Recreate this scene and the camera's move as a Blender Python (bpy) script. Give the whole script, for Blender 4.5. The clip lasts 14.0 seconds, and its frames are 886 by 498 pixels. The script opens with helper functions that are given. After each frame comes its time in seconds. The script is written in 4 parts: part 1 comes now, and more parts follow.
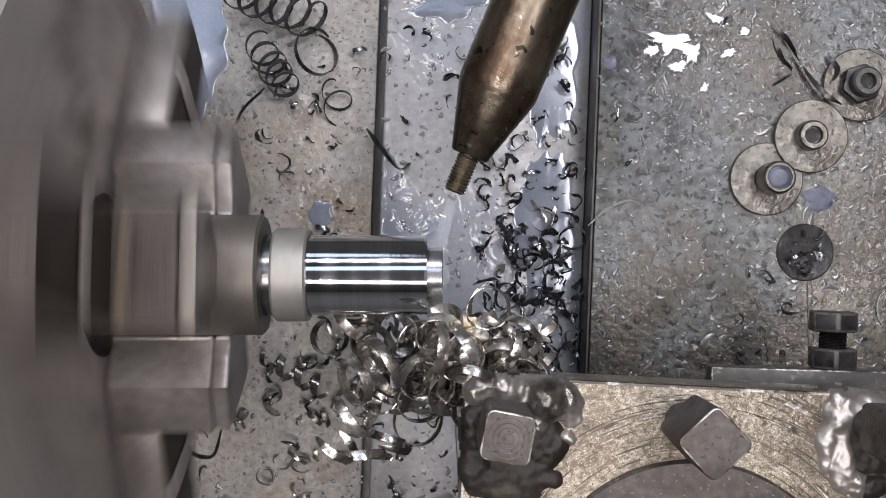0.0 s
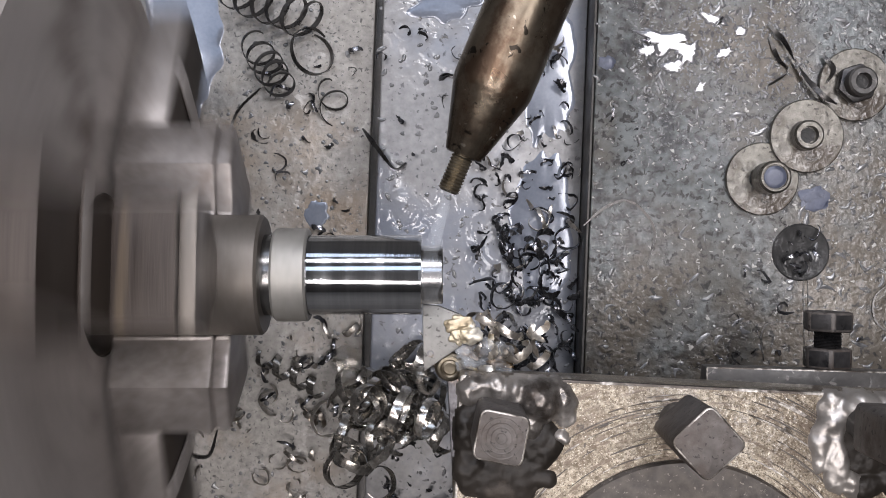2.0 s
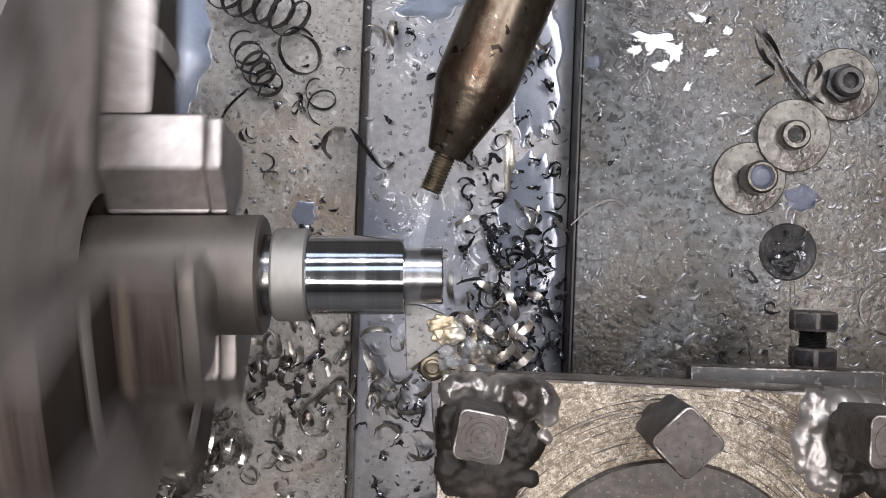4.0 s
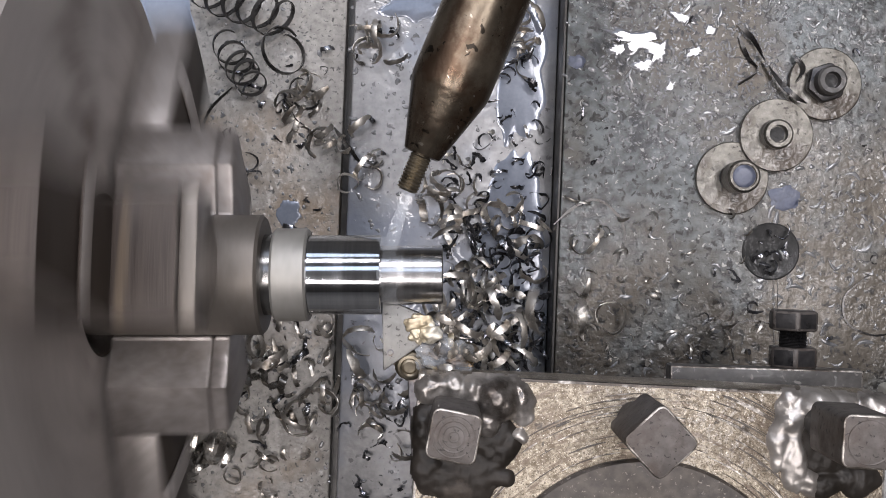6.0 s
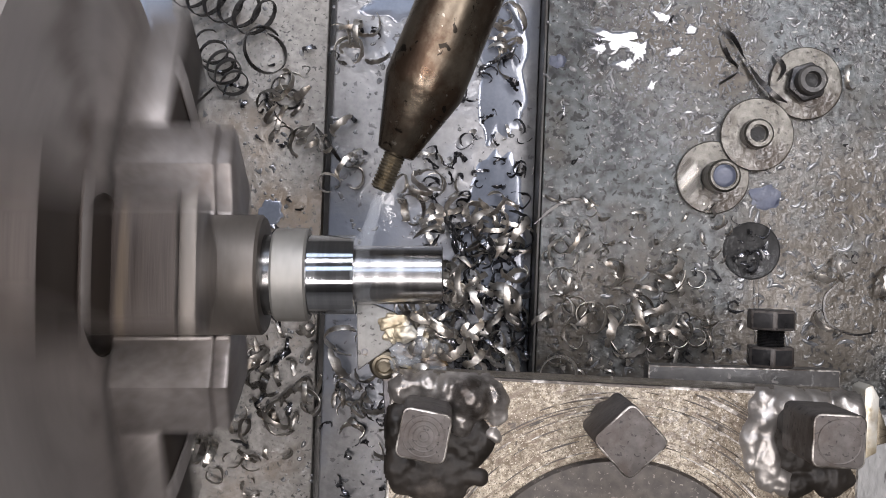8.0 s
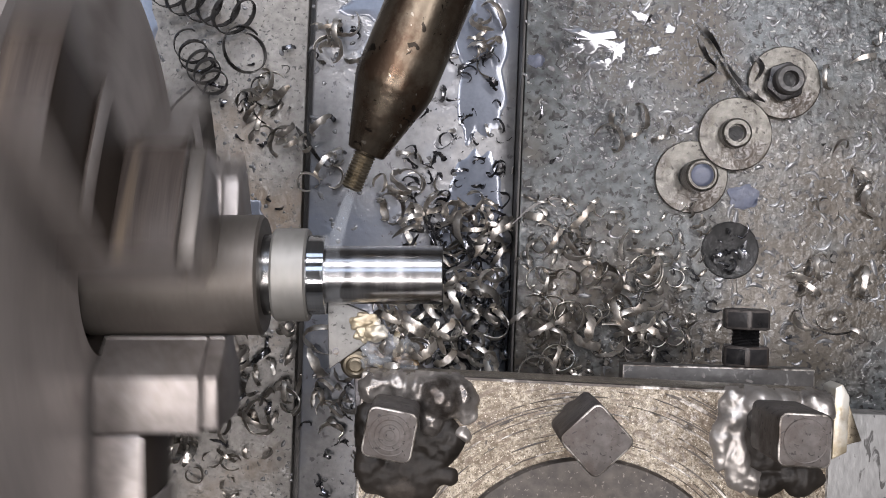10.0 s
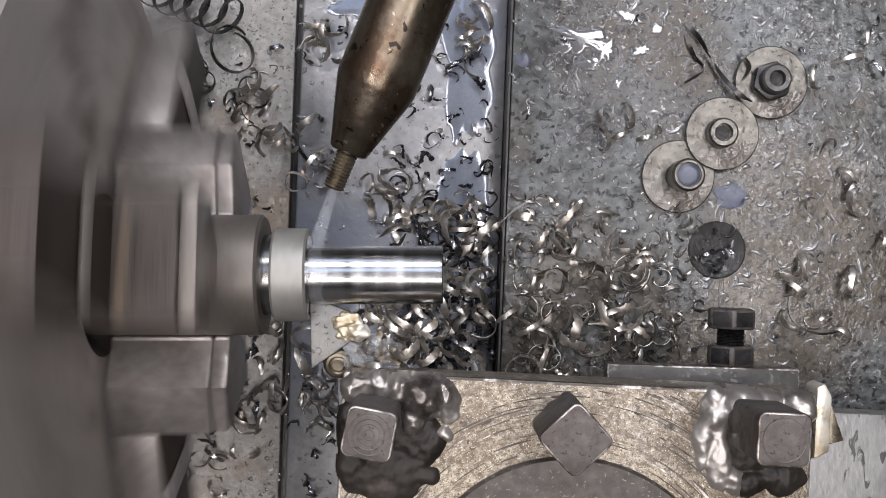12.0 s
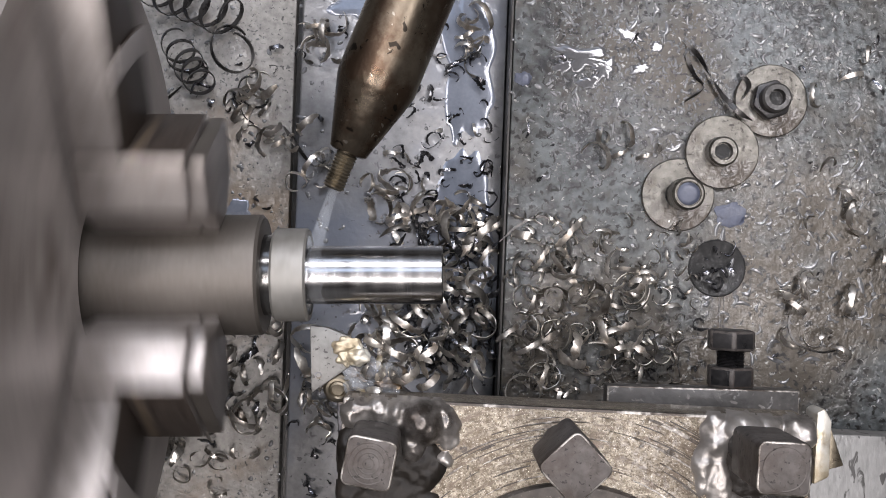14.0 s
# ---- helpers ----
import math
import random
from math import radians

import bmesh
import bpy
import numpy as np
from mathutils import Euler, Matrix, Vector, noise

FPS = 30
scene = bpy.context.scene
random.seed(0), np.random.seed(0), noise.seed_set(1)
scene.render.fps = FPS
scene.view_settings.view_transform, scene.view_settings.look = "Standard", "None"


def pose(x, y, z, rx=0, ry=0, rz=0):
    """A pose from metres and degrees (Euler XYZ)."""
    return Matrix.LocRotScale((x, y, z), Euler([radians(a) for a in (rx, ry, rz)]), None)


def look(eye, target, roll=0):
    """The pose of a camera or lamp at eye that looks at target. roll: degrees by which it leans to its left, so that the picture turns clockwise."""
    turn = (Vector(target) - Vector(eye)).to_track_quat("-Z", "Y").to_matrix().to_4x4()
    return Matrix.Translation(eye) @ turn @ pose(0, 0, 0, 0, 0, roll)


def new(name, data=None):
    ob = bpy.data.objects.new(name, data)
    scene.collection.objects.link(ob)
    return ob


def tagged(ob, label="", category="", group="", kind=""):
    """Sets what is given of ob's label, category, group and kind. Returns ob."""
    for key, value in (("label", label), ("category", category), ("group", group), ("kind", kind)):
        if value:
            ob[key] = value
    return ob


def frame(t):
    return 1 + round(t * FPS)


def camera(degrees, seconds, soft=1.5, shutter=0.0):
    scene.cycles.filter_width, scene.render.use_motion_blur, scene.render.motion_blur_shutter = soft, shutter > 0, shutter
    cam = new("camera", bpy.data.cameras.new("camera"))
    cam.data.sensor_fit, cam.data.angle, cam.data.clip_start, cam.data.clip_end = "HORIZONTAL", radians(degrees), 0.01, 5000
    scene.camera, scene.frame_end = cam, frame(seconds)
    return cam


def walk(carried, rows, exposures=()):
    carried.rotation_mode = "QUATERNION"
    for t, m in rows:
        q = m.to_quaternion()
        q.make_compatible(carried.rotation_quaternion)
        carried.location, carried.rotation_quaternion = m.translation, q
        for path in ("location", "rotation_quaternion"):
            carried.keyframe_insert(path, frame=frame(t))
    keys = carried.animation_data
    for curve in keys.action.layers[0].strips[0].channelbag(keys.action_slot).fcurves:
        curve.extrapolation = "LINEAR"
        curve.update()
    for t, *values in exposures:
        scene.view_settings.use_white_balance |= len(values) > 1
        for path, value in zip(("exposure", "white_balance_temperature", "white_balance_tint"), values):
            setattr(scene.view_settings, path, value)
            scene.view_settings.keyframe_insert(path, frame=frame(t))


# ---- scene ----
# A lathe seen from above; the work spins, the carriage feeds towards the chuck, at the end the cross slide backs off.
cam = camera(44, 14.0, soft=0.95, shutter=0.15)
walk(cam, [(0, pose(0, 0, 0.3528)), (14, pose(0, 0, 0.3528))], exposures=[(0, 0.0, 6350, 15), (14, 0.0, 6350, 15)])

# ---- world and lamps ----
world = bpy.data.worlds.new("workshop_air")
scene.world = world
world.use_nodes = True
world.node_tree.nodes["Background"].inputs[0].default_value = (0.62, 0.66, 0.72, 1)
world.node_tree.nodes["Background"].inputs[1].default_value = 0.2


def area_lamp(name, eye, target, sx, sy, watts, colour):
    data = bpy.data.lights.new(name, "AREA")
    data.shape, data.size, data.size_y, data.energy, data.color = "RECTANGLE", sx, sy, watts, colour
    ob = new(name, data)
    ob.matrix_basis = look(eye, target)
    return ob


area_lamp("ceiling_lamp", (0.45, 0.37, 1.55), (0.05, 0, 0), 0.42, 0.3, 9, (1.0, 0.98, 0.96))
area_lamp("tube_lamp", (-0.1, 1.25, 1.45), (0, 0, 0), 1.2, 0.2, 23, (0.97, 0.98, 1.0))
area_lamp("tube_lamp", (-0.4, -0.12, 1.65), (0, 0, 0), 0.9, 0.09, 8, (1.0, 0.96, 0.92))
# Added front fill, placed so its reflection lies along the work.
area_lamp("tube_lamp", (-0.2, -0.52, 1.6), (0, 0, 0), 1.5, 0.2, 7, (1.0, 0.94, 0.88))
area_lamp("tube_lamp", (-0.85, 0.42, 1.6), (0, 0, 0), 0.2, 1.0, 8, (1.0, 0.97, 0.94))
# Broad fill lamp, added only to brighten the lower right of the slide.
area_lamp("tube_lamp", (0.36, -0.16, 1.65), (0.06, -0.02, 0), 0.7, 0.3, 8, (1.0, 0.97, 0.94))
area_lamp("roof_light", (-0.15, 0.56, 1.65), (0, 0, 0), 1.3, 0.3, 3.2, (0.62, 0.78, 1.0))
area_lamp("window_light", (-0.9, 2.4, 1.5), (0, 0, 0), 1.6, 1.1, 12, (0.7, 0.83, 1.0))


# ---- materials ----
def surface(name, c1, c2, scale=60.0, rough=(0.3, 0.6), metal=0.0, bump=0.2, fine=900.0, stain=None, coords="Object",
            stain_scale=14.0, stain_cut=(0.52, 0.66), vary=0.0, fine_mix=0.35, stretch=None, depth=0.0006, wet=0.0, wet_scale=330.0, wet_bump=0.5, edges=(0.33, 0.67), flecks=()):
    m = bpy.data.materials.new(name)
    m.use_nodes = True
    nt = m.node_tree
    b = nt.nodes["Principled BSDF"]
    add = nt.nodes.new
    link = nt.links.new
    tc = add("ShaderNodeTexCoord")
    src = tc.outputs[coords]
    if stretch:
        mp = add("ShaderNodeMapping")
        mp.inputs["Scale"].default_value = stretch
        link(src, mp.inputs[0])
        src = mp.outputs[0]
    n1 = add("ShaderNodeTexNoise")
    n1.inputs["Scale"].default_value, n1.inputs["Detail"].default_value = scale, 6
    n2 = add("ShaderNodeTexNoise")
    n2.inputs["Scale"].default_value, n2.inputs["Detail"].default_value = fine, 4
    link(src, n1.inputs["Vector"])
    link(src, n2.inputs["Vector"])
    mx = add("ShaderNodeMix")
    mx.data_type = "FLOAT"
    mx.inputs[0].default_value = fine_mix
    link(n1.outputs[0], mx.inputs[2])
    link(n2.outputs[0], mx.inputs[3])
    ramp = add("ShaderNodeValToRGB")
    ramp.color_ramp.elements[0].position, ramp.color_ramp.elements[1].position = edges
    ramp.color_ramp.elements[0].color, ramp.color_ramp.elements[1].color = (*c1, 1), (*c2, 1)
    link(mx.outputs[0], ramp.inputs[0])
    col = ramp.outputs[0]
    if stain:
        n3 = add("ShaderNodeTexNoise")
        n3.inputs["Scale"].default_value, n3.inputs["Detail"].default_value = stain_scale, 8
        n3.inputs["Roughness"].default_value = 0.65
        link(src, n3.inputs["Vector"])
        r3 = add("ShaderNodeMapRange")
        r3.inputs[1].default_value, r3.inputs[2].default_value = stain_cut
        link(n3.outputs[0], r3.inputs[0])
        mc = add("ShaderNodeMix")
        mc.data_type = "RGBA"
        mc.inputs[7].default_value = (*stain, 1)
        link(r3.outputs[0], mc.inputs[0])
        link(col, mc.inputs[6])
        col = mc.outputs[2]
    for fleck_scale, low, high, fleck in flecks:
        n6 = add("ShaderNodeTexNoise")
        n6.inputs["Scale"].default_value, n6.inputs["Detail"].default_value, n6.inputs["Distortion"].default_value = fleck_scale, 3, 0.6
        link(src, n6.inputs["Vector"])
        r6 = add("ShaderNodeMapRange")
        r6.inputs[1].default_value, r6.inputs[2].default_value = low, high
        link(n6.outputs[0], r6.inputs[0])
        mf = add("ShaderNodeMix")
        mf.data_type = "RGBA"
        mf.inputs[7].default_value = (*fleck, 1)
        link(r6.outputs[0], mf.inputs[0])
        link(col, mf.inputs[6])
        col = mf.outputs[2]
    if vary:
        oi = add("ShaderNodeObjectInfo")
        hv = add("ShaderNodeHueSaturation")
        mr = add("ShaderNodeMapRange")
        mr.inputs[3].default_value, mr.inputs[4].default_value = 1 - vary, 1 + vary
        link(oi.outputs["Random"], mr.inputs[0])
        link(mr.outputs[0], hv.inputs["Value"])
        link(col, hv.inputs["Color"])
        col = hv.outputs[0]
    link(col, b.inputs["Base Color"])
    rr = add("ShaderNodeMapRange")
    rr.inputs[1].default_value, rr.inputs[2].default_value = 0.35, 0.65
    rr.inputs[3].default_value, rr.inputs[4].default_value = rough
    link(n1.outputs[0], rr.inputs[0])
    link(rr.outputs[0], b.inputs["Roughness"])
    b.inputs["Metallic"].default_value = metal
    if bump:
        bp = add("ShaderNodeBump")
        bp.inputs["Strength"].default_value, bp.inputs["Distance"].default_value = bump, depth
        link(mx.outputs[0], bp.inputs["Height"])
        link(bp.outputs[0], b.inputs["Normal"])
    if wet:
        b.inputs["Coat Roughness"].default_value, b.inputs["Coat IOR"].default_value = 0.05, 1.4
        n5 = add("ShaderNodeTexNoise")
        n5.inputs["Scale"].default_value, n5.inputs["Detail"].default_value = 26, 5
        link(src, n5.inputs["Vector"])
        wr = add("ShaderNodeMapRange")
        wr.inputs[1].default_value, wr.inputs[2].default_value, wr.inputs[3].default_value, wr.inputs[4].default_value = 0.4, 0.55, 0.1 * wet, wet
        link(n5.outputs[0], wr.inputs[0])
        link(wr.outputs[0], b.inputs["Coat Weight"])
        n4 = add("ShaderNodeTexNoise")
        n4.inputs["Scale"].default_value, n4.inputs["Detail"].default_value, n4.inputs["Distortion"].default_value = wet_scale, 2, 0.8
        link(src, n4.inputs["Vector"])
        cb = add("ShaderNodeBump")
        cb.inputs["Strength"].default_value, cb.inputs["Distance"].default_value = wet_bump, 0.0012
        link(n4.outputs[0], cb.inputs["Height"])
        link(cb.outputs[0], b.inputs["Coat Normal"])
    return m


M_LEFT = surface("oily_saddle_iron", (0.06, 0.056, 0.051), (0.2, 0.189, 0.173), 45, (0.32, 0.56), 0.4, 0.55, 520, (0.1, 0.072, 0.046), stain_cut=(0.52, 0.66), wet=0.45, wet_scale=240, wet_bump=0.7, edges=(0.36, 0.63),
                 flecks=((700, 0.6, 0.68, (0.03, 0.028, 0.026)),))
# The bluish stain colour stands in for window reflection on the wet steel.
M_STRIP = surface("wet_ground_steel", (0.11, 0.109, 0.11), (0.23, 0.227, 0.228), 26, (0.36, 0.52), 0.35, 0.35, 500, (0.125, 0.137, 0.165), stain_scale=13, stain_cut=(0.44, 0.6), wet=0.9, wet_scale=130, wet_bump=0.8, flecks=((300, 0.64, 0.69, (0.06, 0.058, 0.06)),))
M_PLATE = surface("pitted_cross_slide_iron", (0.016, 0.016, 0.016), (0.098, 0.107, 0.107), 38, (0.3, 0.55), 0.4, 1.0, 300, (0.05, 0.041, 0.03), stain_scale=11, stain_cut=(0.45, 0.57), fine_mix=0.45, wet=0.7, wet_scale=400, wet_bump=0.6, edges=(0.4, 0.61), depth=0.001,
                  flecks=((420, 0.55, 0.63, (0.01, 0.009, 0.008)), (520, 0.64, 0.7, (0.22, 0.215, 0.2))))
M_DARK = surface("oily_black_iron", (0.02, 0.02, 0.02), (0.06, 0.055, 0.05), 60, (0.3, 0.6), 0.5, 0.3)
M_POST = surface("worn_tool_post_steel", (0.09, 0.069, 0.045), (0.33, 0.286, 0.22), 60, (0.34, 0.54), 0.6, 1.0, 700, (0.085, 0.062, 0.042), stain_scale=26, stain_cut=(0.5, 0.68), edges=(0.4, 0.6), wet=0.4, wet_bump=0.4, fine_mix=0.55,
                 flecks=((2400, 0.53, 0.63, (0.08, 0.061, 0.041)), (2600, 0.6, 0.7, (0.5, 0.455, 0.38)), (170, 0.67, 0.7, (0.05, 0.04, 0.03))))


def ring_marks(m, strength):
    """Short arc scratches round the object's own axis, with rust specks between them."""
    nt = m.node_tree
    add, link = nt.nodes.new, nt.links.new
    tc = add("ShaderNodeTexCoord")
    xyz = add("ShaderNodeSeparateXYZ")
    link(tc.outputs["Object"], xyz.inputs[0])
    flat = add("ShaderNodeCombineXYZ")
    link(xyz.outputs[0], flat.inputs[0])
    link(xyz.outputs[1], flat.inputs[1])
    dist = add("ShaderNodeVectorMath")
    dist.operation = "LENGTH"
    link(flat.outputs[0], dist.inputs[0])
    turn = add("ShaderNodeMath")
    turn.operation = "ARCTAN2"
    link(xyz.outputs[1], turn.inputs[0])
    link(xyz.outputs[0], turn.inputs[1])
    polar = add("ShaderNodeCombineXYZ")
    for out, slot, k in ((dist.outputs["Value"], 0, 800.0), (turn.outputs[0], 1, 5.0)):
        mul = add("ShaderNodeMath")
        mul.operation = "MULTIPLY"
        mul.inputs[1].default_value = k
        link(out, mul.inputs[0])
        link(mul.outputs[0], polar.inputs[slot])
    n = add("ShaderNodeTexNoise")
    n.inputs["Scale"].default_value, n.inputs["Detail"].default_value, n.inputs["Roughness"].default_value = 1.0, 4, 0.6
    link(polar.outputs[0], n.inputs["Vector"])
    b = nt.nodes["Principled BSDF"]
    old = b.inputs["Normal"].links[0].from_socket
    bp = add("ShaderNodeBump")
    bp.inputs["Strength"].default_value, bp.inputs["Distance"].default_value = strength, 0.0004
    link(n.outputs[0], bp.inputs["Height"])
    link(old, bp.inputs["Normal"])
    link(bp.outputs[0], b.inputs["Normal"])
    col = b.inputs["Base Color"].links[0].from_socket
    r = add("ShaderNodeMapRange")
    r.inputs[1].default_value, r.inputs[2].default_value, r.inputs[3].default_value, r.inputs[4].default_value = 0.53, 0.62, 0.0, 0.85
    link(n.outputs[0], r.inputs[0])
    mc = add("ShaderNodeMix")
    mc.data_type = "RGBA"
    mc.inputs[7].default_value = (0.1, 0.075, 0.055, 1)
    link(r.outputs[0], mc.inputs[0])
    link(col, mc.inputs[6])
    link(mc.outputs[2], b.inputs["Base Color"])


ring_marks(M_POST, 0.8)
M_WELD = surface("weld_metal", (0.17, 0.153, 0.14), (0.46, 0.43, 0.4), 70, (0.26, 0.46), 0.75, 0.8, 330, (0.06, 0.05, 0.043), stain_scale=40, stain_cut=(0.54, 0.66))
M_LOW_WELD = surface("black_weld_metal", (0.007, 0.006, 0.005), (0.03, 0.025, 0.021), 60, (0.32, 0.55), 0.1, 0.6, 420, (0.06, 0.05, 0.042), stain_scale=60, stain_cut=(0.6, 0.7))
M_BOLT = surface("worn_bolt_steel", (0.04, 0.035, 0.032), (0.12, 0.106, 0.098), 110, (0.46, 0.66), 0.45, 0.8, 420, (0.045, 0.034, 0.028), stain_scale=70, stain_cut=(0.48, 0.62), flecks=((900, 0.6, 0.68, (0.02, 0.017, 0.015)),))
M_BLACKBOLT = surface("blackened_bolt_steel", (0.012, 0.012, 0.013), (0.05, 0.047, 0.047), 150, (0.25, 0.45), 0.5, 0.4, 700)
M_BAR = surface("dark_bar_steel", (0.018, 0.017, 0.016), (0.07, 0.065, 0.061), 90, (0.4, 0.6), 0.25, 0.6, 500, wet=0.35, wet_scale=200, wet_bump=0.6, flecks=((300, 0.62, 0.67, (0.14, 0.13, 0.12)),))
M_DISC = surface("brown_worn_disc_steel", (0.02, 0.016, 0.013), (0.07, 0.058, 0.048), 60, (0.34, 0.58), 0.3, 0.6, 400, edges=(0.4, 0.6), flecks=((1100, 0.62, 0.7, (0.14, 0.122, 0.105)),))
M_WASHER = surface("tarnished_washer_steel", (0.045, 0.041, 0.035), (0.165, 0.157, 0.137), 90, (0.28, 0.48), 0.65, 0.8, 420, (0.036, 0.028, 0.021), stain_scale=50, stain_cut=(0.46, 0.58), edges=(0.4, 0.6), wet=0.8, wet_bump=0.7, flecks=((500, 0.6, 0.67, (0.02, 0.017, 0.014)),))
M_BRASS = surface("tarnished_bronze_steel", (0.058, 0.046, 0.034), (0.165, 0.138, 0.105), 45, (0.15, 0.34), 0.9, 0.5, 420, (0.075, 0.05, 0.034), stain_scale=60, stain_cut=(0.5, 0.62), flecks=((330, 0.655, 0.68, (0.022, 0.018, 0.014)), (420, 0.68, 0.7, (0.26, 0.235, 0.2))))
M_THREAD = surface("brassy_thread", (0.11, 0.092, 0.066), (0.24, 0.21, 0.16), 200, (0.25, 0.45), 0.9, 0.2)
M_TURNED = surface("fresh_turned_steel", (0.33, 0.327, 0.33), (0.5, 0.49, 0.485), 30, (0.16, 0.26), 1.0, 0.12, 300, stretch=(8, 0.4, 0.4), depth=0.0003)
M_SLEEVE = surface("bright_drawn_steel", (0.42, 0.43, 0.45), (0.62, 0.63, 0.65), 30, (0.06, 0.12), 1.0, 0.1, 300, stretch=(6, 0.3, 0.3), depth=0.0003)
# Darker copy of the sleeve steel; the groove's dark reflection is in its colour.
M_GROOVE = surface("shaded_turned_groove", (0.06, 0.058, 0.056), (0.17, 0.165, 0.16), 60, (0.12, 0.22), 0.9, 0.2, 500)
M_DULL = surface("dull_grey_steel", (0.2, 0.192, 0.177), (0.3, 0.289, 0.267), 50, (0.45, 0.6), 0.6, 0.2, 500, (0.17, 0.155, 0.135), stain_scale=45)
M_BIG = surface("dull_brownish_steel", (0.085, 0.074, 0.064), (0.16, 0.143, 0.127), 40, (0.4, 0.58), 0.65, 0.15)
M_JAW = surface("worn_jaw_steel", (0.19, 0.169, 0.157), (0.42, 0.385, 0.365), 40, (0.34, 0.5), 0.7, 0.2, 400, (0.14, 0.1, 0.08), stain_scale=40, stain_cut=(0.55, 0.7))
M_CROWN = surface("dark_brown_chuck_steel", (0.024, 0.018, 0.015), (0.075, 0.06, 0.051), 40, (0.4, 0.6), 0.15, 0.3, 400, (0.11, 0.085, 0.062), stain_scale=40, stain_cut=(0.54, 0.66), stretch=(6, 0.4, 0.4))
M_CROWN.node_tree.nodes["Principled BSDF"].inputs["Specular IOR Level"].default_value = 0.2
M_CHUCK = surface("worn_chuck_steel", (0.33, 0.3, 0.283), (0.52, 0.48, 0.457), 30, (0.4, 0.55), 0.5, 0.2, 400, (0.2, 0.17, 0.155), stain_scale=25)
M_CHIP = surface("steel_swarf", (0.3, 0.275, 0.243), (0.7, 0.66, 0.605), 150, (0.24, 0.44), 0.9, 0.15, 900, (0.2, 0.168, 0.135), stain_scale=80, vary=0.45)
M_CURL = surface("bright_fresh_swarf", (0.2, 0.186, 0.17), (0.6, 0.57, 0.525), 240, (0.12, 0.3), 0.92, 0.2, 700, vary=0.45)
M_EDGE = surface("bright_worn_edge", (0.12, 0.108, 0.095), (0.48, 0.45, 0.41), 260, (0.28, 0.5), 0.75, 0.6, 900, (0.06, 0.05, 0.042), stain_scale=90, stain_cut=(0.45, 0.54), edges=(0.4, 0.6))
M_OLDCHIP = surface("dark_oily_swarf", (0.035, 0.035, 0.039), (0.2, 0.2, 0.21), 240, (0.1, 0.26), 0.9, 0.2, 900, vary=0.45)
M_COIL = surface("blackened_coil_swarf", (0.022, 0.021, 0.021), (0.09, 0.086, 0.082), 160, (0.2, 0.4), 0.7, 0.3, 800, vary=0.2)
M_WET = surface("coolant_drop", (0.06, 0.06, 0.062), (0.15, 0.15, 0.152), 90, (0.04, 0.1), 0.1, 0.0, wet=0.8, wet_bump=0.1)
M_PUDDLE = surface("still_coolant", (0.1, 0.1, 0.105), (0.16, 0.16, 0.165), 60, (0.04, 0.06), 0.3, 0.0)
# Coolant whose blue window reflection is put into the base colour.
M_POOL = surface("coolant_pool_reflection_tint", (0.13, 0.145, 0.178), (0.19, 0.206, 0.245), 40, (0.1, 0.2), 0.2, 0.0, wet=0.8, wet_scale=90, wet_bump=0.35)
# Near black, so that flat discs carry the shade of deep recesses.
M_HOLE = surface("oily_hole_shade", (0.008, 0.008, 0.008), (0.035, 0.034, 0.033), 120, (0.4, 0.6), 0.0, 0.4, 400, wet=0.5, wet_bump=1.0)
M_HOLE.node_tree.nodes["Principled BSDF"].inputs["Specular IOR Level"].default_value = 0.12
M_GOLD = surface("gold_coated_carbide", (0.2, 0.15, 0.085), (0.62, 0.56, 0.43), 130, (0.34, 0.55), 0.6, 0.8, 420, (0.5, 0.48, 0.43), stain_scale=70, stain_cut=(0.46, 0.58))
M_LOW_WELD.node_tree.nodes["Principled BSDF"].inputs["Specular IOR Level"].default_value = 0.18
M_COMPOUND = surface("scraped_compound_slide_iron", (0.13, 0.128, 0.122), (0.25, 0.245, 0.235), 40, (0.34, 0.5), 0.4, 0.4, 300, stretch=(2.5, 1, 1), flecks=((150, 0.62, 0.66, (0.05, 0.047, 0.044)),))
M_INSERT = surface("grey_carbide", (0.1, 0.096, 0.09), (0.19, 0.186, 0.175), 120, (0.36, 0.5), 0.5, 0.3, 600, flecks=((900, 0.62, 0.68, (0.04, 0.038, 0.035)),))
M_HOLDER = surface("heat_blued_holder_steel", (0.05, 0.048, 0.052), (0.2, 0.195, 0.205), 90, (0.3, 0.5), 0.8, 0.8, 400, (0.16, 0.11, 0.06), stain_scale=60)
M_BLUE = surface("dark_blue_paint", (0.028, 0.033, 0.052), (0.066, 0.075, 0.11), 200, (0.3, 0.5), 0.2, 0.2)
M_WALL = surface("workshop_wall_paint", (0.2, 0.195, 0.187), (0.27, 0.263, 0.253), 3, (0.6, 0.8), 0, 0.1, 60)
M_FLOOR = surface("concrete_floor", (0.12, 0.115, 0.11), (0.2, 0.19, 0.18), 4, (0.5, 0.8), 0, 0.3, 60)


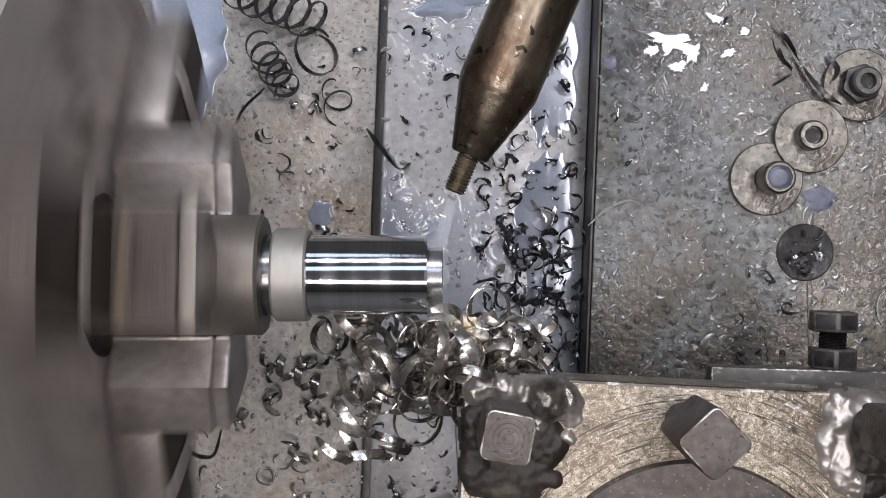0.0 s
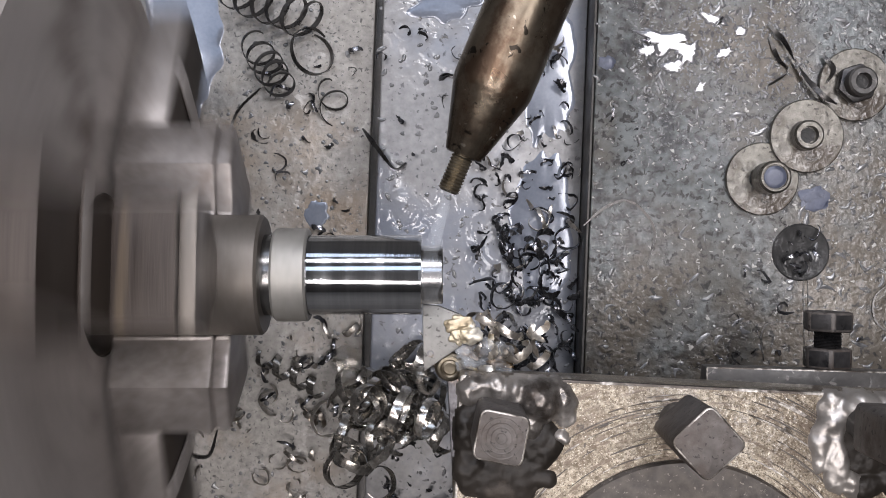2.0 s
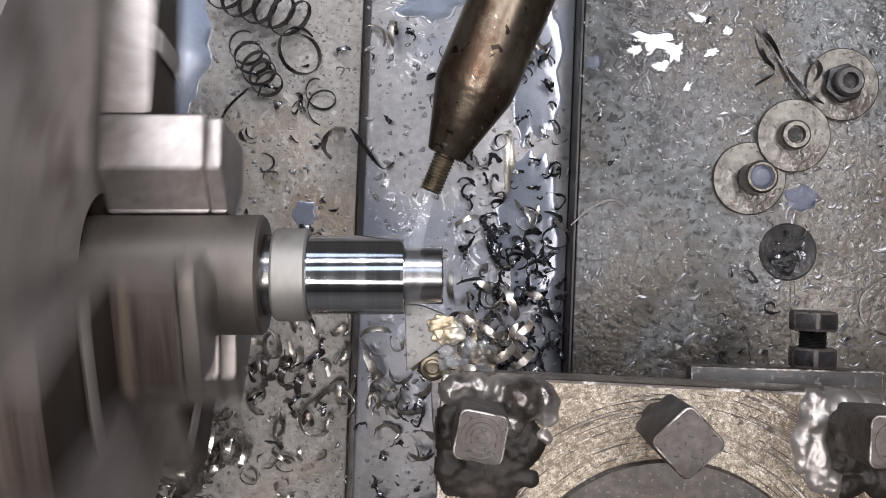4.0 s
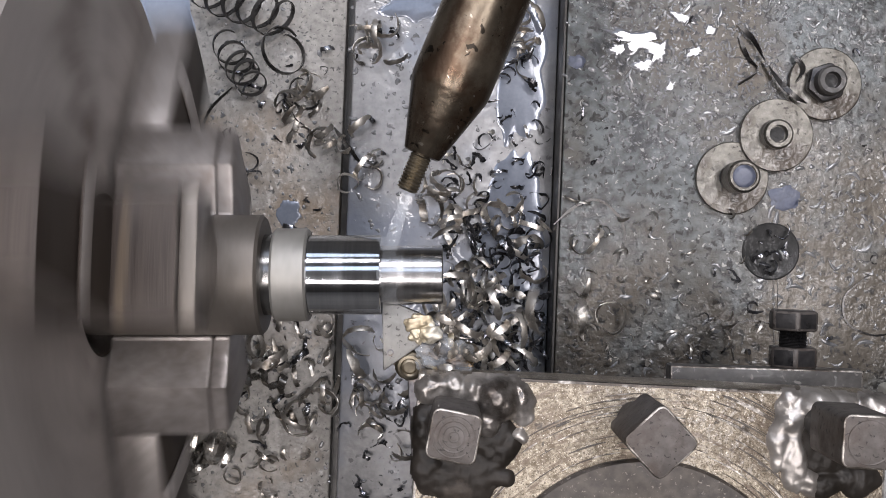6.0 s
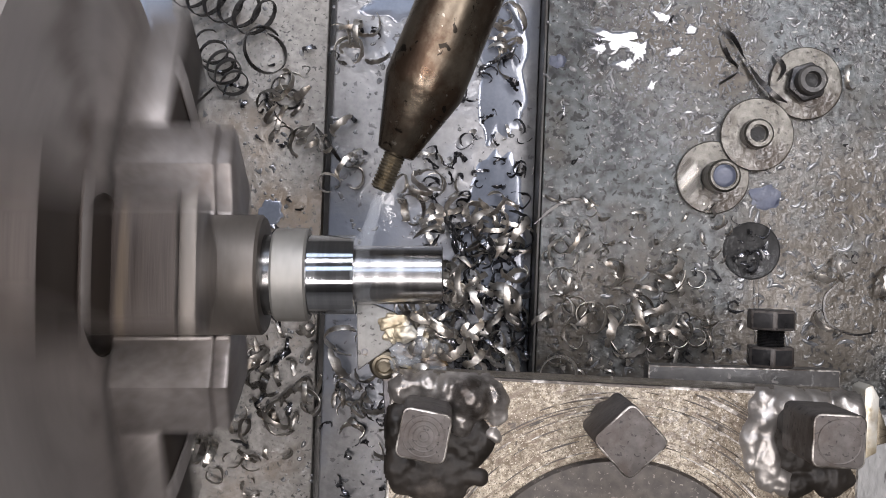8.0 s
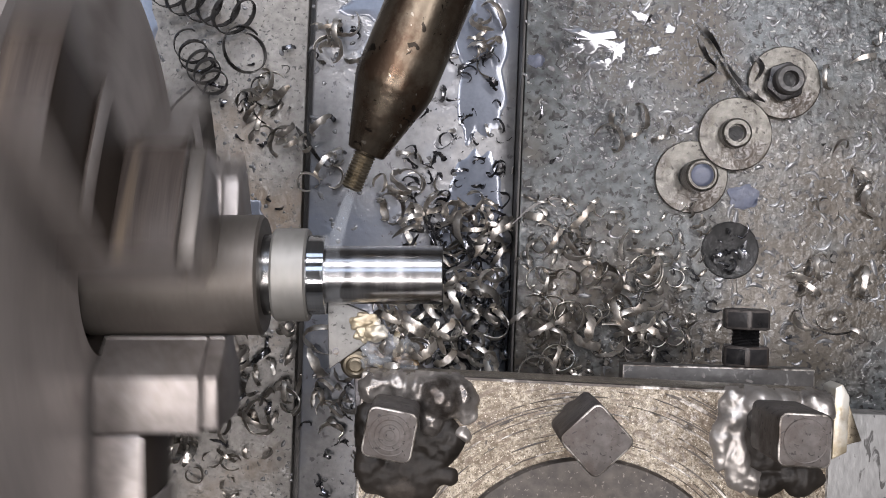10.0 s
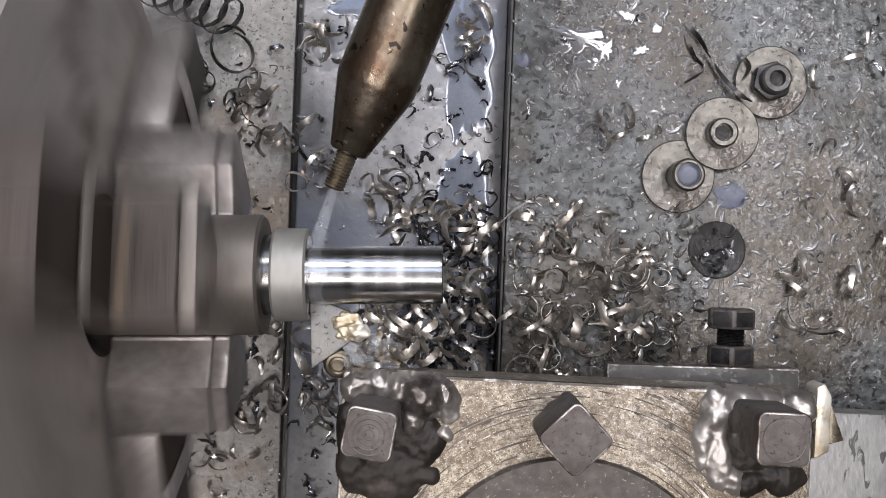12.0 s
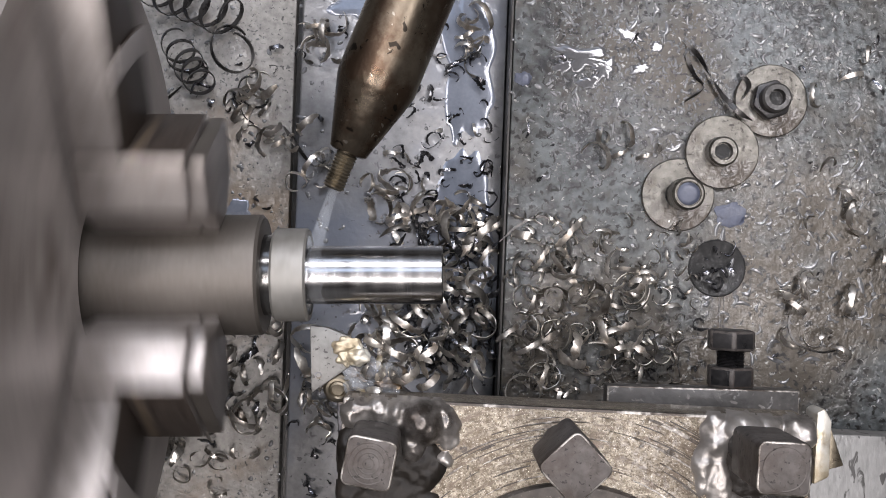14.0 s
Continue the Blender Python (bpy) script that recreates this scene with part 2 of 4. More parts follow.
def coolant_material(name, low, high):
    m = bpy.data.materials.new(name)
    m.use_nodes = True
    nt = m.node_tree
    b = nt.nodes["Principled BSDF"]
    b.inputs["Base Color"].default_value = (0.72, 0.76, 0.8, 1)
    b.inputs["Roughness"].default_value = 0.08
    n = nt.nodes.new("ShaderNodeTexNoise")
    n.inputs["Scale"].default_value = 180
    tc = nt.nodes.new("ShaderNodeTexCoord")
    nt.links.new(tc.outputs["Object"], n.inputs["Vector"])
    r = nt.nodes.new("ShaderNodeMapRange")
    r.inputs[1].default_value, r.inputs[2].default_value, r.inputs[3].default_value, r.inputs[4].default_value = 0.3, 0.7, low, high
    nt.links.new(n.outputs[0], r.inputs[0])
    nt.links.new(r.outputs[0], b.inputs["Alpha"])
    return m


M_COOLANT = coolant_material("milky_coolant", 0.015, 0.09)
M_FOAM = coolant_material("coolant_foam", 0.02, 0.13)



# ---- mesh tools, all in millimetres ----
def P(x, y, z, rx=0, ry=0, rz=0):
    return pose(x * 0.001, y * 0.001, z * 0.001, rx, ry, rz)


def mesh_of(name, bm, material, smooth=True):
    bm.transform(Matrix.Scale(0.001, 4))
    bmesh.ops.recalc_face_normals(bm, faces=bm.faces)
    me = bpy.data.meshes.new(name)
    bm.to_mesh(me)
    bm.free()
    me.materials.append(material)
    if smooth:
        me.shade_smooth()
        me.set_sharp_from_angle(angle=radians(35))
    return me


def worn_edges(ob):
    """Bright rubbed metal on the bevels of the upper edges."""
    ob.data.materials.append(M_EDGE)
    for f in ob.data.polygons:
        if 0.15 < f.normal.z < 0.975 and f.center.z < 0.08:
            f.material_index = 1
    return ob


def part(name, bm, material, parent=None, label="", at=None, smooth=True):
    ob = new(name, mesh_of(name, bm, material, smooth))
    if parent:
        ob.parent = parent
    if at:
        ob.matrix_basis = at
    return tagged(ob, label=label)


def thing(name, at, label, category, group="", kind=""):
    ob = new(name)
    ob.empty_display_size = 0.01
    ob.matrix_basis = at
    return tagged(ob, label, category, group, kind)


def block(bm, x0, x1, y0, y1, z0, z1, bevel=0.6, seg=2, m=None):
    vs = bmesh.ops.create_cube(bm, size=1)["verts"]
    for v in vs:
        v.co = Vector(((x0 + x1) / 2 + v.co.x * (x1 - x0), (y0 + y1) / 2 + v.co.y * (y1 - y0), (z0 + z1) / 2 + v.co.z * (z1 - z0)))
    if m:
        bmesh.ops.transform(bm, matrix=m, verts=vs)
    if bevel:
        es = {e for v in vs for e in v.link_edges}
        bmesh.ops.bevel(bm, geom=list(es), offset=bevel, segments=seg, affect="EDGES", profile=0.5)


def lathe(bm, profile, seg=48, m=None):
    """Revolve (along, radius) pairs round the x axis."""
    rings, vs = [], []
    for a, r in profile:
        if r < 1e-6:
            v = bm.verts.new((a, 0, 0))
            rings.append([v])
            vs.append(v)
            continue
        ring = [bm.verts.new((a, r * math.cos(2 * math.pi * i / seg), r * math.sin(2 * math.pi * i / seg))) for i in range(seg)]
        rings.append(ring)
        vs += ring
    for a, b in zip(rings, rings[1:]):
        for i in range(seg):
            j = (i + 1) % seg
            if len(a) == 1 and len(b) == 1:
                continue
            if len(a) == 1:
                bm.faces.new((a[0], b[j], b[i]))
            elif len(b) == 1:
                bm.faces.new((a[i], a[j], b[0]))
            else:
                bm.faces.new((a[i], a[j], b[j], b[i]))
    if m:
        bmesh.ops.transform(bm, matrix=m, verts=vs)
    return vs


UP = Matrix.Rotation(radians(-90), 4, "Y")  # x axis to z axis


def prism(bm, n, r, z0, z1, bevel=0.5, turn=0.0, m=None, corner=0.0):
    """An n-sided upright bar of corner radius r, its upright edges rounded by corner."""
    lo = [bm.verts.new((r * math.cos(turn + 2 * math.pi * i / n), r * math.sin(turn + 2 * math.pi * i / n), z0)) for i in range(n)]
    hi = [bm.verts.new((v.co.x, v.co.y, z1)) for v in lo]
    fs = [bm.faces.new(hi), bm.faces.new(lo[::-1])]
    for i in range(n):
        fs.append(bm.faces.new((lo[i], lo[(i + 1) % n], hi[(i + 1) % n], hi[i])))
    vs = lo + hi
    if corner:
        es = [e for f in fs[2:] for e in f.edges if abs(e.verts[0].co.z - e.verts[1].co.z) > 0.1]
        bmesh.ops.bevel(bm, geom=list(set(es)), offset=corner, segments=4, affect="EDGES", profile=0.5)
        fs = list(bm.faces)
    if m:
        bmesh.ops.transform(bm, matrix=m, verts=vs)
    if bevel:
        es = {e for f in fs for e in f.edges if not corner or abs(e.verts[0].co.z - e.verts[1].co.z) < 0.1}
        bmesh.ops.bevel(bm, geom=list(es), offset=bevel, segments=2, affect="EDGES", profile=0.5)


def blob(bm, x, y, z, rx, ry, rz, rough=0.25, seed=0.0, sub=3):
    vs = bmesh.ops.create_icosphere(bm, subdivisions=sub, radius=1)["verts"]
    for v in vs:
        k = 1 + rough * noise.noise(v.co * 1.7 + Vector((seed, seed * 2.1, 3.3)))
        v.co = Vector((x + v.co.x * rx * k, y + v.co.y * ry * k, z + v.co.z * rz * k))


def ribbon(bm, turns, r0, r1, w, pitch, n=16, th=0.22, m=None, wave=0.0, seed=0, twist=0.0):
    """A curled ribbon of swarf round the z axis, with ragged edges where wave is set."""
    rng = random.Random(seed)
    ph = rng.uniform(0, 6.28)
    prev, vs = None, []
    for i in range(n + 1):
        u = i / n
        a = turns * 2 * math.pi * u + ph
        r = r0 + (r1 - r0) * u + wave * math.sin(3 * a + ph)
        ww = w * (0.4 + 0.6 * min(1, 7 * u, 7 * (1 - u)))
        lo, hi = ww / 2 * (1 + 1.2 * wave * rng.gauss(0, 1)), ww / 2 * (1 + 1.2 * wave * rng.gauss(0, 1))
        zc = pitch * turns * u + wave * math.cos(2.3 * a)
        c, s = math.cos(twist * (u - 0.4)), math.sin(twist * (u - 0.4))
        row = []
        for dr, dz in ((-th / 2, -lo), (th / 2, -lo), (th / 2 + 0.12 * ww * min(1, 8 * wave), 0), (th / 2, hi), (-th / 2, hi), (-th / 2 + 0.12 * ww * min(1, 8 * wave), 0)):
            q, z = dr * c - dz * s, dr * s + dz * c
            row.append(bm.verts.new(((r + q) * math.cos(a), (r + q) * math.sin(a), zc + z)))
        vs += row
        if prev:
            for k in range(6):
                bm.faces.new((prev[k], prev[(k + 1) % 6], row[(k + 1) % 6], row[k]))
        else:
            bm.faces.new(row)
        prev = row
    bm.faces.new(prev[::-1])
    if m:
        bmesh.ops.transform(bm, matrix=m, verts=vs)


# ---- how the carriage feeds and the cross slide backs off (seconds, millimetres) ----
FEED = ((0, 0), (0.5, 0.33), (1, 0.68), (1.5, 1.03), (2, 1.38), (2.5, 1.75), (3, 2.85), (5.5, 9.5), (6, 11.05), (6.5, 12.6), (7, 14.1), (7.5, 15.5),
        (8, 17.2), (10.5, 25.8), (11, 27.2), (11.5, 28.0), (12, 28.35), (12.5, 28.35), (13, 28.37), (13.5, 28.37), (14, 28.37))
BACK = ((0, 0), (12.1, 0), (12.5, 2.2), (13, 3.3), (13.5, 4.4), (14, 5.9))
SLANT = radians(1.6)


def at_time(rows, t):
    for (a, u), (b, v) in zip(rows, rows[1:]):
        if t <= b:
            return u + (v - u) * (t - a) / (b - a)
    return rows[-1][1]


def slide(t, cross):
    d, e = at_time(FEED, t), at_time(BACK, t) if cross else 0
    return Matrix.Translation(Vector((-d * math.cos(SLANT), d * math.sin(SLANT) - e, 0)) * 0.001)


ON_SADDLE, ON_CROSS, FLYING = [], [], []
TILT = -2.2  # the carriage stands a little askew to the picture

AXIS = (-6.2, 90)  # y and z of the spindle

# ---- the room ----
def room():
    for name, box in (("wall_north", (-2000, 2000, 2700, 2800, -1000, 1800)), ("wall_south", (-2000, 2000, -2100, -2000, -1000, 1800)),
                      ("wall_east", (2000, 2100, -2000, 2700, -1000, 1800)), ("wall_west", (-2100, -2000, -2000, 2700, -1000, 1800))):
        bm = bmesh.new()
        block(bm, *box, bevel=0)
        tagged(part(name, bm, M_WALL), "plain grey painted workshop wall", "wall", kind="structure")
    bm = bmesh.new()
    block(bm, -2100, 2100, -2100, 2800, 1802, 1900, bevel=0)
    tagged(part("ceiling", bm, M_WALL), "plain grey workshop ceiling", "ceiling", kind="structure")
    bm = bmesh.new()
    block(bm, -2100, 2100, -2100, 2800, -1050, -1002, bevel=0)
    tagged(part("floor", bm, M_FLOOR), "stained grey concrete workshop floor", "floor", kind="structure")


room()


def lathe_bed():
    th = thing("lathe_bed", P(0, 0, -1001), "dark oily cast iron lathe bed under the carriage", "lathe bed")
    bm = bmesh.new()
    block(bm, -480, 520, -230, -90, 780, 900, 6)
    part("way", bm, M_DARK, th)
    bm = bmesh.new()
    block(bm, -480, 520, 90, 230, 780, 900, 6)
    part("way", bm, M_DARK, th)
    bm = bmesh.new()
    block(bm, -480, 520, -200, 200, 0, 779, 8)
    part("pedestal", bm, M_DARK, th)


lathe_bed()


def headstock():
    th = thing("headstock", P(-280, AXIS[0], -100), "dark painted cast iron headstock behind the chuck", "headstock")
    bm = bmesh.new()
    block(bm, -190, 112, -130, 130, 0, 300, 12, 3)
    part("housing", bm, M_DARK, th)
    bm = bmesh.new()
    lathe(bm, ((100, 0), (100, 45), (141, 45), (141, 0)), 48, Matrix.Translation((0, 0, 190)))
    part("spindle_nose", bm, M_BAR, th)


headstock()


# ---- carriage ----
def carriage():
    bm = bmesh.new()
    block(bm, -260, -24.9, -240, 240, -60, -24, 0.8)
    left = tagged(part("saddle", bm, M_LEFT, at=P(0, 0, 0, 0, 0, TILT)), "oily grey cast iron saddle strewn with swarf", "machine saddle", kind="structure")
    bm = bmesh.new()
    block(bm, -24.85, -21.95, -240, 240, -58, -29, 0)
    part("groove_floor", bm, M_DARK, left)
    bm = bmesh.new()
    block(bm, -260, 280, -240, 240, -100, -60.2, 0.8)
    low = tagged(part("saddle_base", bm, M_DARK, at=P(0, 0, 0, 0, 0, TILT)), "dark oily iron base under the saddle", "machine base", kind="structure")
    bm = bmesh.new()
    block(bm, -21.9, 47.2, -240, 240, -60, -17, 1.0)
    strip = tagged(part("saddle_way", bm, M_STRIP, at=P(0, 0, 0, 0, 0, TILT)), "wet ground steel slideway pooled with coolant, blue reflection in its colour", "slideway", kind="structure")
    bm = bmesh.new()
    block(bm, 48.3, 280, -240, 240, -16.8, 0, 0.7)
    plate = tagged(part("cross_slide", bm, M_PLATE, at=P(0, 0, 0, 0, 0, TILT)), "pitted wet grey iron cross slide plate", "cross slide", kind="structure")
    bm = bmesh.new()
    block(bm, 47.3, 48.15, -240, 240, -40, -0.8, 0.2)
    part("gib_edge", bm, M_DARK, plate, "black oily edge of the slide")
    bm = bmesh.new()
    block(bm, 48.4, 280, -240, 240, -59, -17, 0)
    part("underside", bm, M_DARK, plate)
    ON_SADDLE.extend((left, low, strip))
    ON_CROSS.append(plate)


carriage()


# ---- tool post ----
def tool_post():
    base = thing("compound_slide", P(57, -86, 0, 0, 0, -2.8), "grey steel compound slide under the tool post", "compound slide")
    bm = bmesh.new()
    block(bm, -44, 46, -60, 38, 0, 40, 1.5)
    part("lower_block", bm, M_BAR, base)
    bm = bmesh.new()
    block(bm, -40, 150, -120, 44, 40, 50, 1.0)
    part("upper_plate", bm, M_COMPOUND, base)
    ON_CROSS.append(base)

    post = thing("tool_post", P(57, -86, 50, 0, 0, -2.8), "worn square steel tool post with welded clamp bolts", "tool post")
    bm = bmesh.new()
    block(bm, -54.5, 54.5, -54.5, 54.5, 35, 50, 0.8)
    worn_edges(part("top_plate", bm, M_POST, post, "scratched warm grey steel plate"))
    bm = bmesh.new()
    block(bm, -36, 36, -36, 36, 14.2, 34.8, 1)
    part("waist", bm, M_BAR, post)
    bm = bmesh.new()
    block(bm, -50, 50, -54, 44, 0.2, 14, 1)
    part("lower_plate", bm, M_BAR, post)
    bm = bmesh.new()
    lathe(bm, ((49, 0), (49, 37.5), (51.2, 37.5), (51.8, 36.9), (51.8, 24), (50.8, 23), (50.8, 0)), 72, UP)
    part("clamp_disc", bm, M_DISC, post, "dark brown worn round clamp disc")
    # turned scratches round the clamp disc
    rng = random.Random(77)
    for material, n in ((M_DISC, 46), (M_EDGE, 60)):
        bm = bmesh.new()
        for _ in range(n):
            r, a, span, w = rng.uniform(38.6, 62), radians(rng.uniform(35, 145)), radians(rng.uniform(3, 22)), rng.uniform(0.1, 0.26)
            prev = None
            for i in range(9):
                b = a + span * i / 8
                k = w * math.sin(math.pi * (0.12 + 0.76 * i / 8))
                x, y = r * math.cos(b), r * math.sin(b)
                if max(abs(x), abs(y)) > 53:
                    prev = None
                    continue
                row = [bm.verts.new((q * math.cos(b), q * math.sin(b), z)) for q, z in ((r - k, 50.0), (r, 50.05), (r + k, 50.0))]
                if prev:
                    bm.faces.new((prev[0], prev[1], row[1], row[0]))
                    bm.faces.new((prev[1], prev[2], row[2], row[1]))
                prev = row
        tagged(part("scratch_pattern", bm, material, post), "short curved scratches round the clamp disc", kind="stuff")
    # square clamp bolts
    for x, y, half, turn, ringed in ((-46.0, 45.3, 6.5, 0.64, 1), (-3.8, 46.2, 7.2, 0.0, 0), (38.5, 48.3, 6.9, 0.78, 1)):
        bm = bmesh.new()
        prism(bm, 4, half + 0.9, 60, 80, 0.4, turn, None, 1.7)
        if ringed:
            for r in ((0.9, 2.0, 3.0, 4.1) if x < 0 else (4.4,)):
                lathe(bm, ((80.0, r), (80.06, r + 0.15), (80.06, r + 0.25), (80.0, r + 0.4)), 40, UP)
        b = worn_edges(part("clamp_bolt", bm, M_BOLT, post, "square headed clamp bolt with worn top", P(x, y, 0)))
        bm = bmesh.new()
        lathe(bm, ((45, 0), (45, 4.4), (68, 4.4), (68, 0)), 24, UP)
        part("shank", bm, M_BAR, b)
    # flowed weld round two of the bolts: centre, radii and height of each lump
    # the low flat lumps are much darker than the raised bead
    bead, scale = ("lumpy flowed weld bead round a bolt", M_WELD), ("low black weld flow beside a bolt", M_LOW_WELD)
    heaps = ((0, bead, ((-51, 51, 4.2, 3.6, 3.4), (-46, 51.6, 4.4, 3.6, 3.8), (-41.5, 51.2, 3.4, 4.0, 5.0), (-36, 49.6, 5.4, 5.6, 6.6), (-31.5, 49.6, 4.6, 5.2, 3.2), (-29.5, 45.6, 2.6, 2.4, 1.8), (-30.4, 41.4, 2.2, 1.9, 2.4), (-38, 44, 3.0, 5.0, 4.2))),
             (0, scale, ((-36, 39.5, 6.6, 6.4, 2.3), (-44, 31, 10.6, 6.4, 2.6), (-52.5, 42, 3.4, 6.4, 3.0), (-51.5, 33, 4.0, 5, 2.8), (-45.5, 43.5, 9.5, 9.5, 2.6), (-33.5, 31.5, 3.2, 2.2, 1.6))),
             (1, bead, ((37.5, 51.6, 4.8, 4.6, 5.8), (43.5, 51.6, 4.0, 3.6, 4.2), (51, 51, 4.8, 4.6, 4.6), (32, 49, 4.4, 6.0, 3.4), (29.6, 43, 2.8, 8.0, 2.6), (33.2, 39, 2.6, 9.0, 3.2), (36.5, 34, 5.0, 3.6, 2.8))),
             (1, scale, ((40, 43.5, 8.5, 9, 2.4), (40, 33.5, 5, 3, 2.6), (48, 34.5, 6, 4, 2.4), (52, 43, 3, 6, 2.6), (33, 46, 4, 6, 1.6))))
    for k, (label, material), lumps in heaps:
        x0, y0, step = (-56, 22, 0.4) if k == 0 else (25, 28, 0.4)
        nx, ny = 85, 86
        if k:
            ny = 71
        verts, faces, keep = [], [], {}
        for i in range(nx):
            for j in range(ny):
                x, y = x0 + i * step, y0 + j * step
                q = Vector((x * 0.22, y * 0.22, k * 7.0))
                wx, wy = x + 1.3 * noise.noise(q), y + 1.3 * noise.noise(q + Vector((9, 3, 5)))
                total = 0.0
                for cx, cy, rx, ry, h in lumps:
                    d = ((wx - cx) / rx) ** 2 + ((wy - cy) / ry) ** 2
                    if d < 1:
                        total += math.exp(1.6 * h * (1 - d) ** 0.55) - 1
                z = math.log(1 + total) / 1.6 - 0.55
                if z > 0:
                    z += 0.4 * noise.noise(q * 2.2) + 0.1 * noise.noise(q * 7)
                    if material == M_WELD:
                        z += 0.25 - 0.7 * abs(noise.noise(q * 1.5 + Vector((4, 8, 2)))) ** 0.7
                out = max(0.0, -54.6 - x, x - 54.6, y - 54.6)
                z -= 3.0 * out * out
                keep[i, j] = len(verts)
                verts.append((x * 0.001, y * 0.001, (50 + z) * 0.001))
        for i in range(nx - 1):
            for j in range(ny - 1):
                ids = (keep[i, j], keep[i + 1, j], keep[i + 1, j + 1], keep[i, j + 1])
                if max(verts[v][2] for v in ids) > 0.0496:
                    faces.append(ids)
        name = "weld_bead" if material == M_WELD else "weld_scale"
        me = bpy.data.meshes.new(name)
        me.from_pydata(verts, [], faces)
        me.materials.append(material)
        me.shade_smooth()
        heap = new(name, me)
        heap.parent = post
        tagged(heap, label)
    ON_CROSS.append(post)

    # bar with a levelling bolt behind the post
    bar = thing("clamp_bar", P(109, -32.7, 47.6, 0, 0, -1.6), "dark steel bar lying behind the tool post", "steel bar")
    bm = bmesh.new()
    block(bm, -36, 16.5, -10, -0.3, 0, 7, 0.5)
    worn_edges(part("bar", bm, M_BAR, bar))
    ON_CROSS.append(bar)
    jack = thing("hex_bolt", P(107.6, -33.0, 47, -90, 0, 0) , "short black hex bolt with a lock nut", "bolt")
    for nm, z0, z1 in (("nut", -0.2, 5.6), ("head", 10, 15.6)):
        bm = bmesh.new()
        prism(bm, 6, 7.0, z0, z1, 0.8, 0.35 if nm == "nut" else 0.4)
        hexagon = part(nm, bm, M_BLACKBOLT, jack)
        hexagon.data.materials.append(M_BOLT)
        for f in hexagon.data.polygons:
            f.material_index = int(f.area < 5e-6)
    bm = bmesh.new()
    prof = [(5, 0)]
    for i in range(14):
        prof += [(5 + i * 0.4, 3.9), (5.2 + i * 0.4, 3.5)]
    prof.append((10.6, 0))
    lathe(bm, prof, 20, UP)
    part("thread", bm, M_BLACKBOLT, jack)
    # the bolt lies along y, pointing away from the post
    jack.matrix_basis = P(107.9, -32.9, 48.5, -90, 0, -1.6)
    ON_CROSS.append(jack)

    # cutting tool with its triangular insert
    tool = thing("turning_tool", P(-3.6, -21.6, 86, 0, 0, 0), "turning tool with grey triangular insert and gilt clamp", "cutting tool")
    def slab(pts, z0, z1, bevel=0.4):
        bm = bmesh.new()
        lo = [bm.verts.new((x, y, z0)) for x, y in pts]
        hi = [bm.verts.new((x, y, z1)) for x, y in pts]
        bm.faces.new(hi)
        bm.faces.new(lo[::-1])
        for i in range(len(pts)):
            bm.faces.new((lo[i], lo[(i + 1) % len(pts)], hi[(i + 1) % len(pts)], hi[i]))
        bmesh.ops.recalc_face_normals(bm, faces=bm.faces)
        bmesh.ops.bevel(bm, geom=list(bm.edges), offset=bevel, segments=2, affect="EDGES", profile=0.5)
        return bm

    part("holder", slab([(1.0, 2), (1.0, -5.5), (6, -10), (7.5, -40), (24, -40), (24, -10), (18, -5), (12, -1.5)], -14, -0.2), M_HOLDER, tool, "heat-tinted steel tool holder")
    part("insert", slab([(0, 8.3), (4, 7.9), (9, 5.9), (13.6, 2.3), (11, -0.6), (0.3, -8.0)], 0, 3.6, 0.3), M_INSERT, tool, "grey triangular carbide insert")
    bm = bmesh.new()
    lathe(bm, ((3.5, 0.9), (3.72, 0.8), (3.72, 0.55), (3.5, 0.45)), 20, Matrix.Translation((2.0, -3.6, 0)) @ UP)
    part("stamped_dot", bm, M_HOLDER, tool)
    bm = bmesh.new()
    for j, (x, y, z, rx, ry, rz) in enumerate(((9.0, 3.4, 3.8, 3.4, 2.3, 1.1), (11.6, 0.8, 4.0, 3.0, 2.2, 1.4), (8.4, 0.6, 3.7, 1.9, 1.8, 0.9))):
        blob(bm, x, y, z, rx, ry, rz, 0.45, 4.0 + 3 * j, 4)
    part("clamp", bm, M_GOLD, tool, "gilt clamp smeared with swarf")
    bm = bmesh.new()
    lathe(bm, ((0, 0), (0, 3.6), (1.8, 3.6), (2.6, 2.9), (2.7, 2.3), (2.3, 1.9), (2.6, 1.4), (2.5, 0)), 32, Matrix.Translation((6.6, -6.6, 0)) @ Matrix.Rotation(0.25, 4, "X") @ UP)
    part("clamp_screw", bm, M_THREAD, tool, "brassy ringed clamp screw")
    bm = bmesh.new()
    for j, (x, y, rx, ry) in enumerate(((13.5, -3.0, 4.6, 2.8), (18, -6.0, 4.2, 2.2), (12, -7.8, 4.4, 1.8))):
        blob(bm, x, y, 0.6, rx, ry, 2.6, 0.5, 12.0 + 5 * j)
    part("shim", bm, M_HOLDER, tool, "heat-blued shim under the clamp")
    bm = bmesh.new()
    rng = random.Random(61)
    for j in range(9):
        r = rng.uniform(1.2, 2.6)
        blob(bm, 9 + 10 * rng.random(), rng.gauss(-4.0, 2.4), 2.6 + rng.random() * 0.8, r * rng.uniform(1.0, 1.9), r, 0.5 * r, 0.5, j * 1.3, 3)
    part("coolant_foam", bm, M_FOAM, tool, "bluish white coolant foam on the tool")
    for j in range(18):
        rng = random.Random(700 + j)
        bm = bmesh.new()
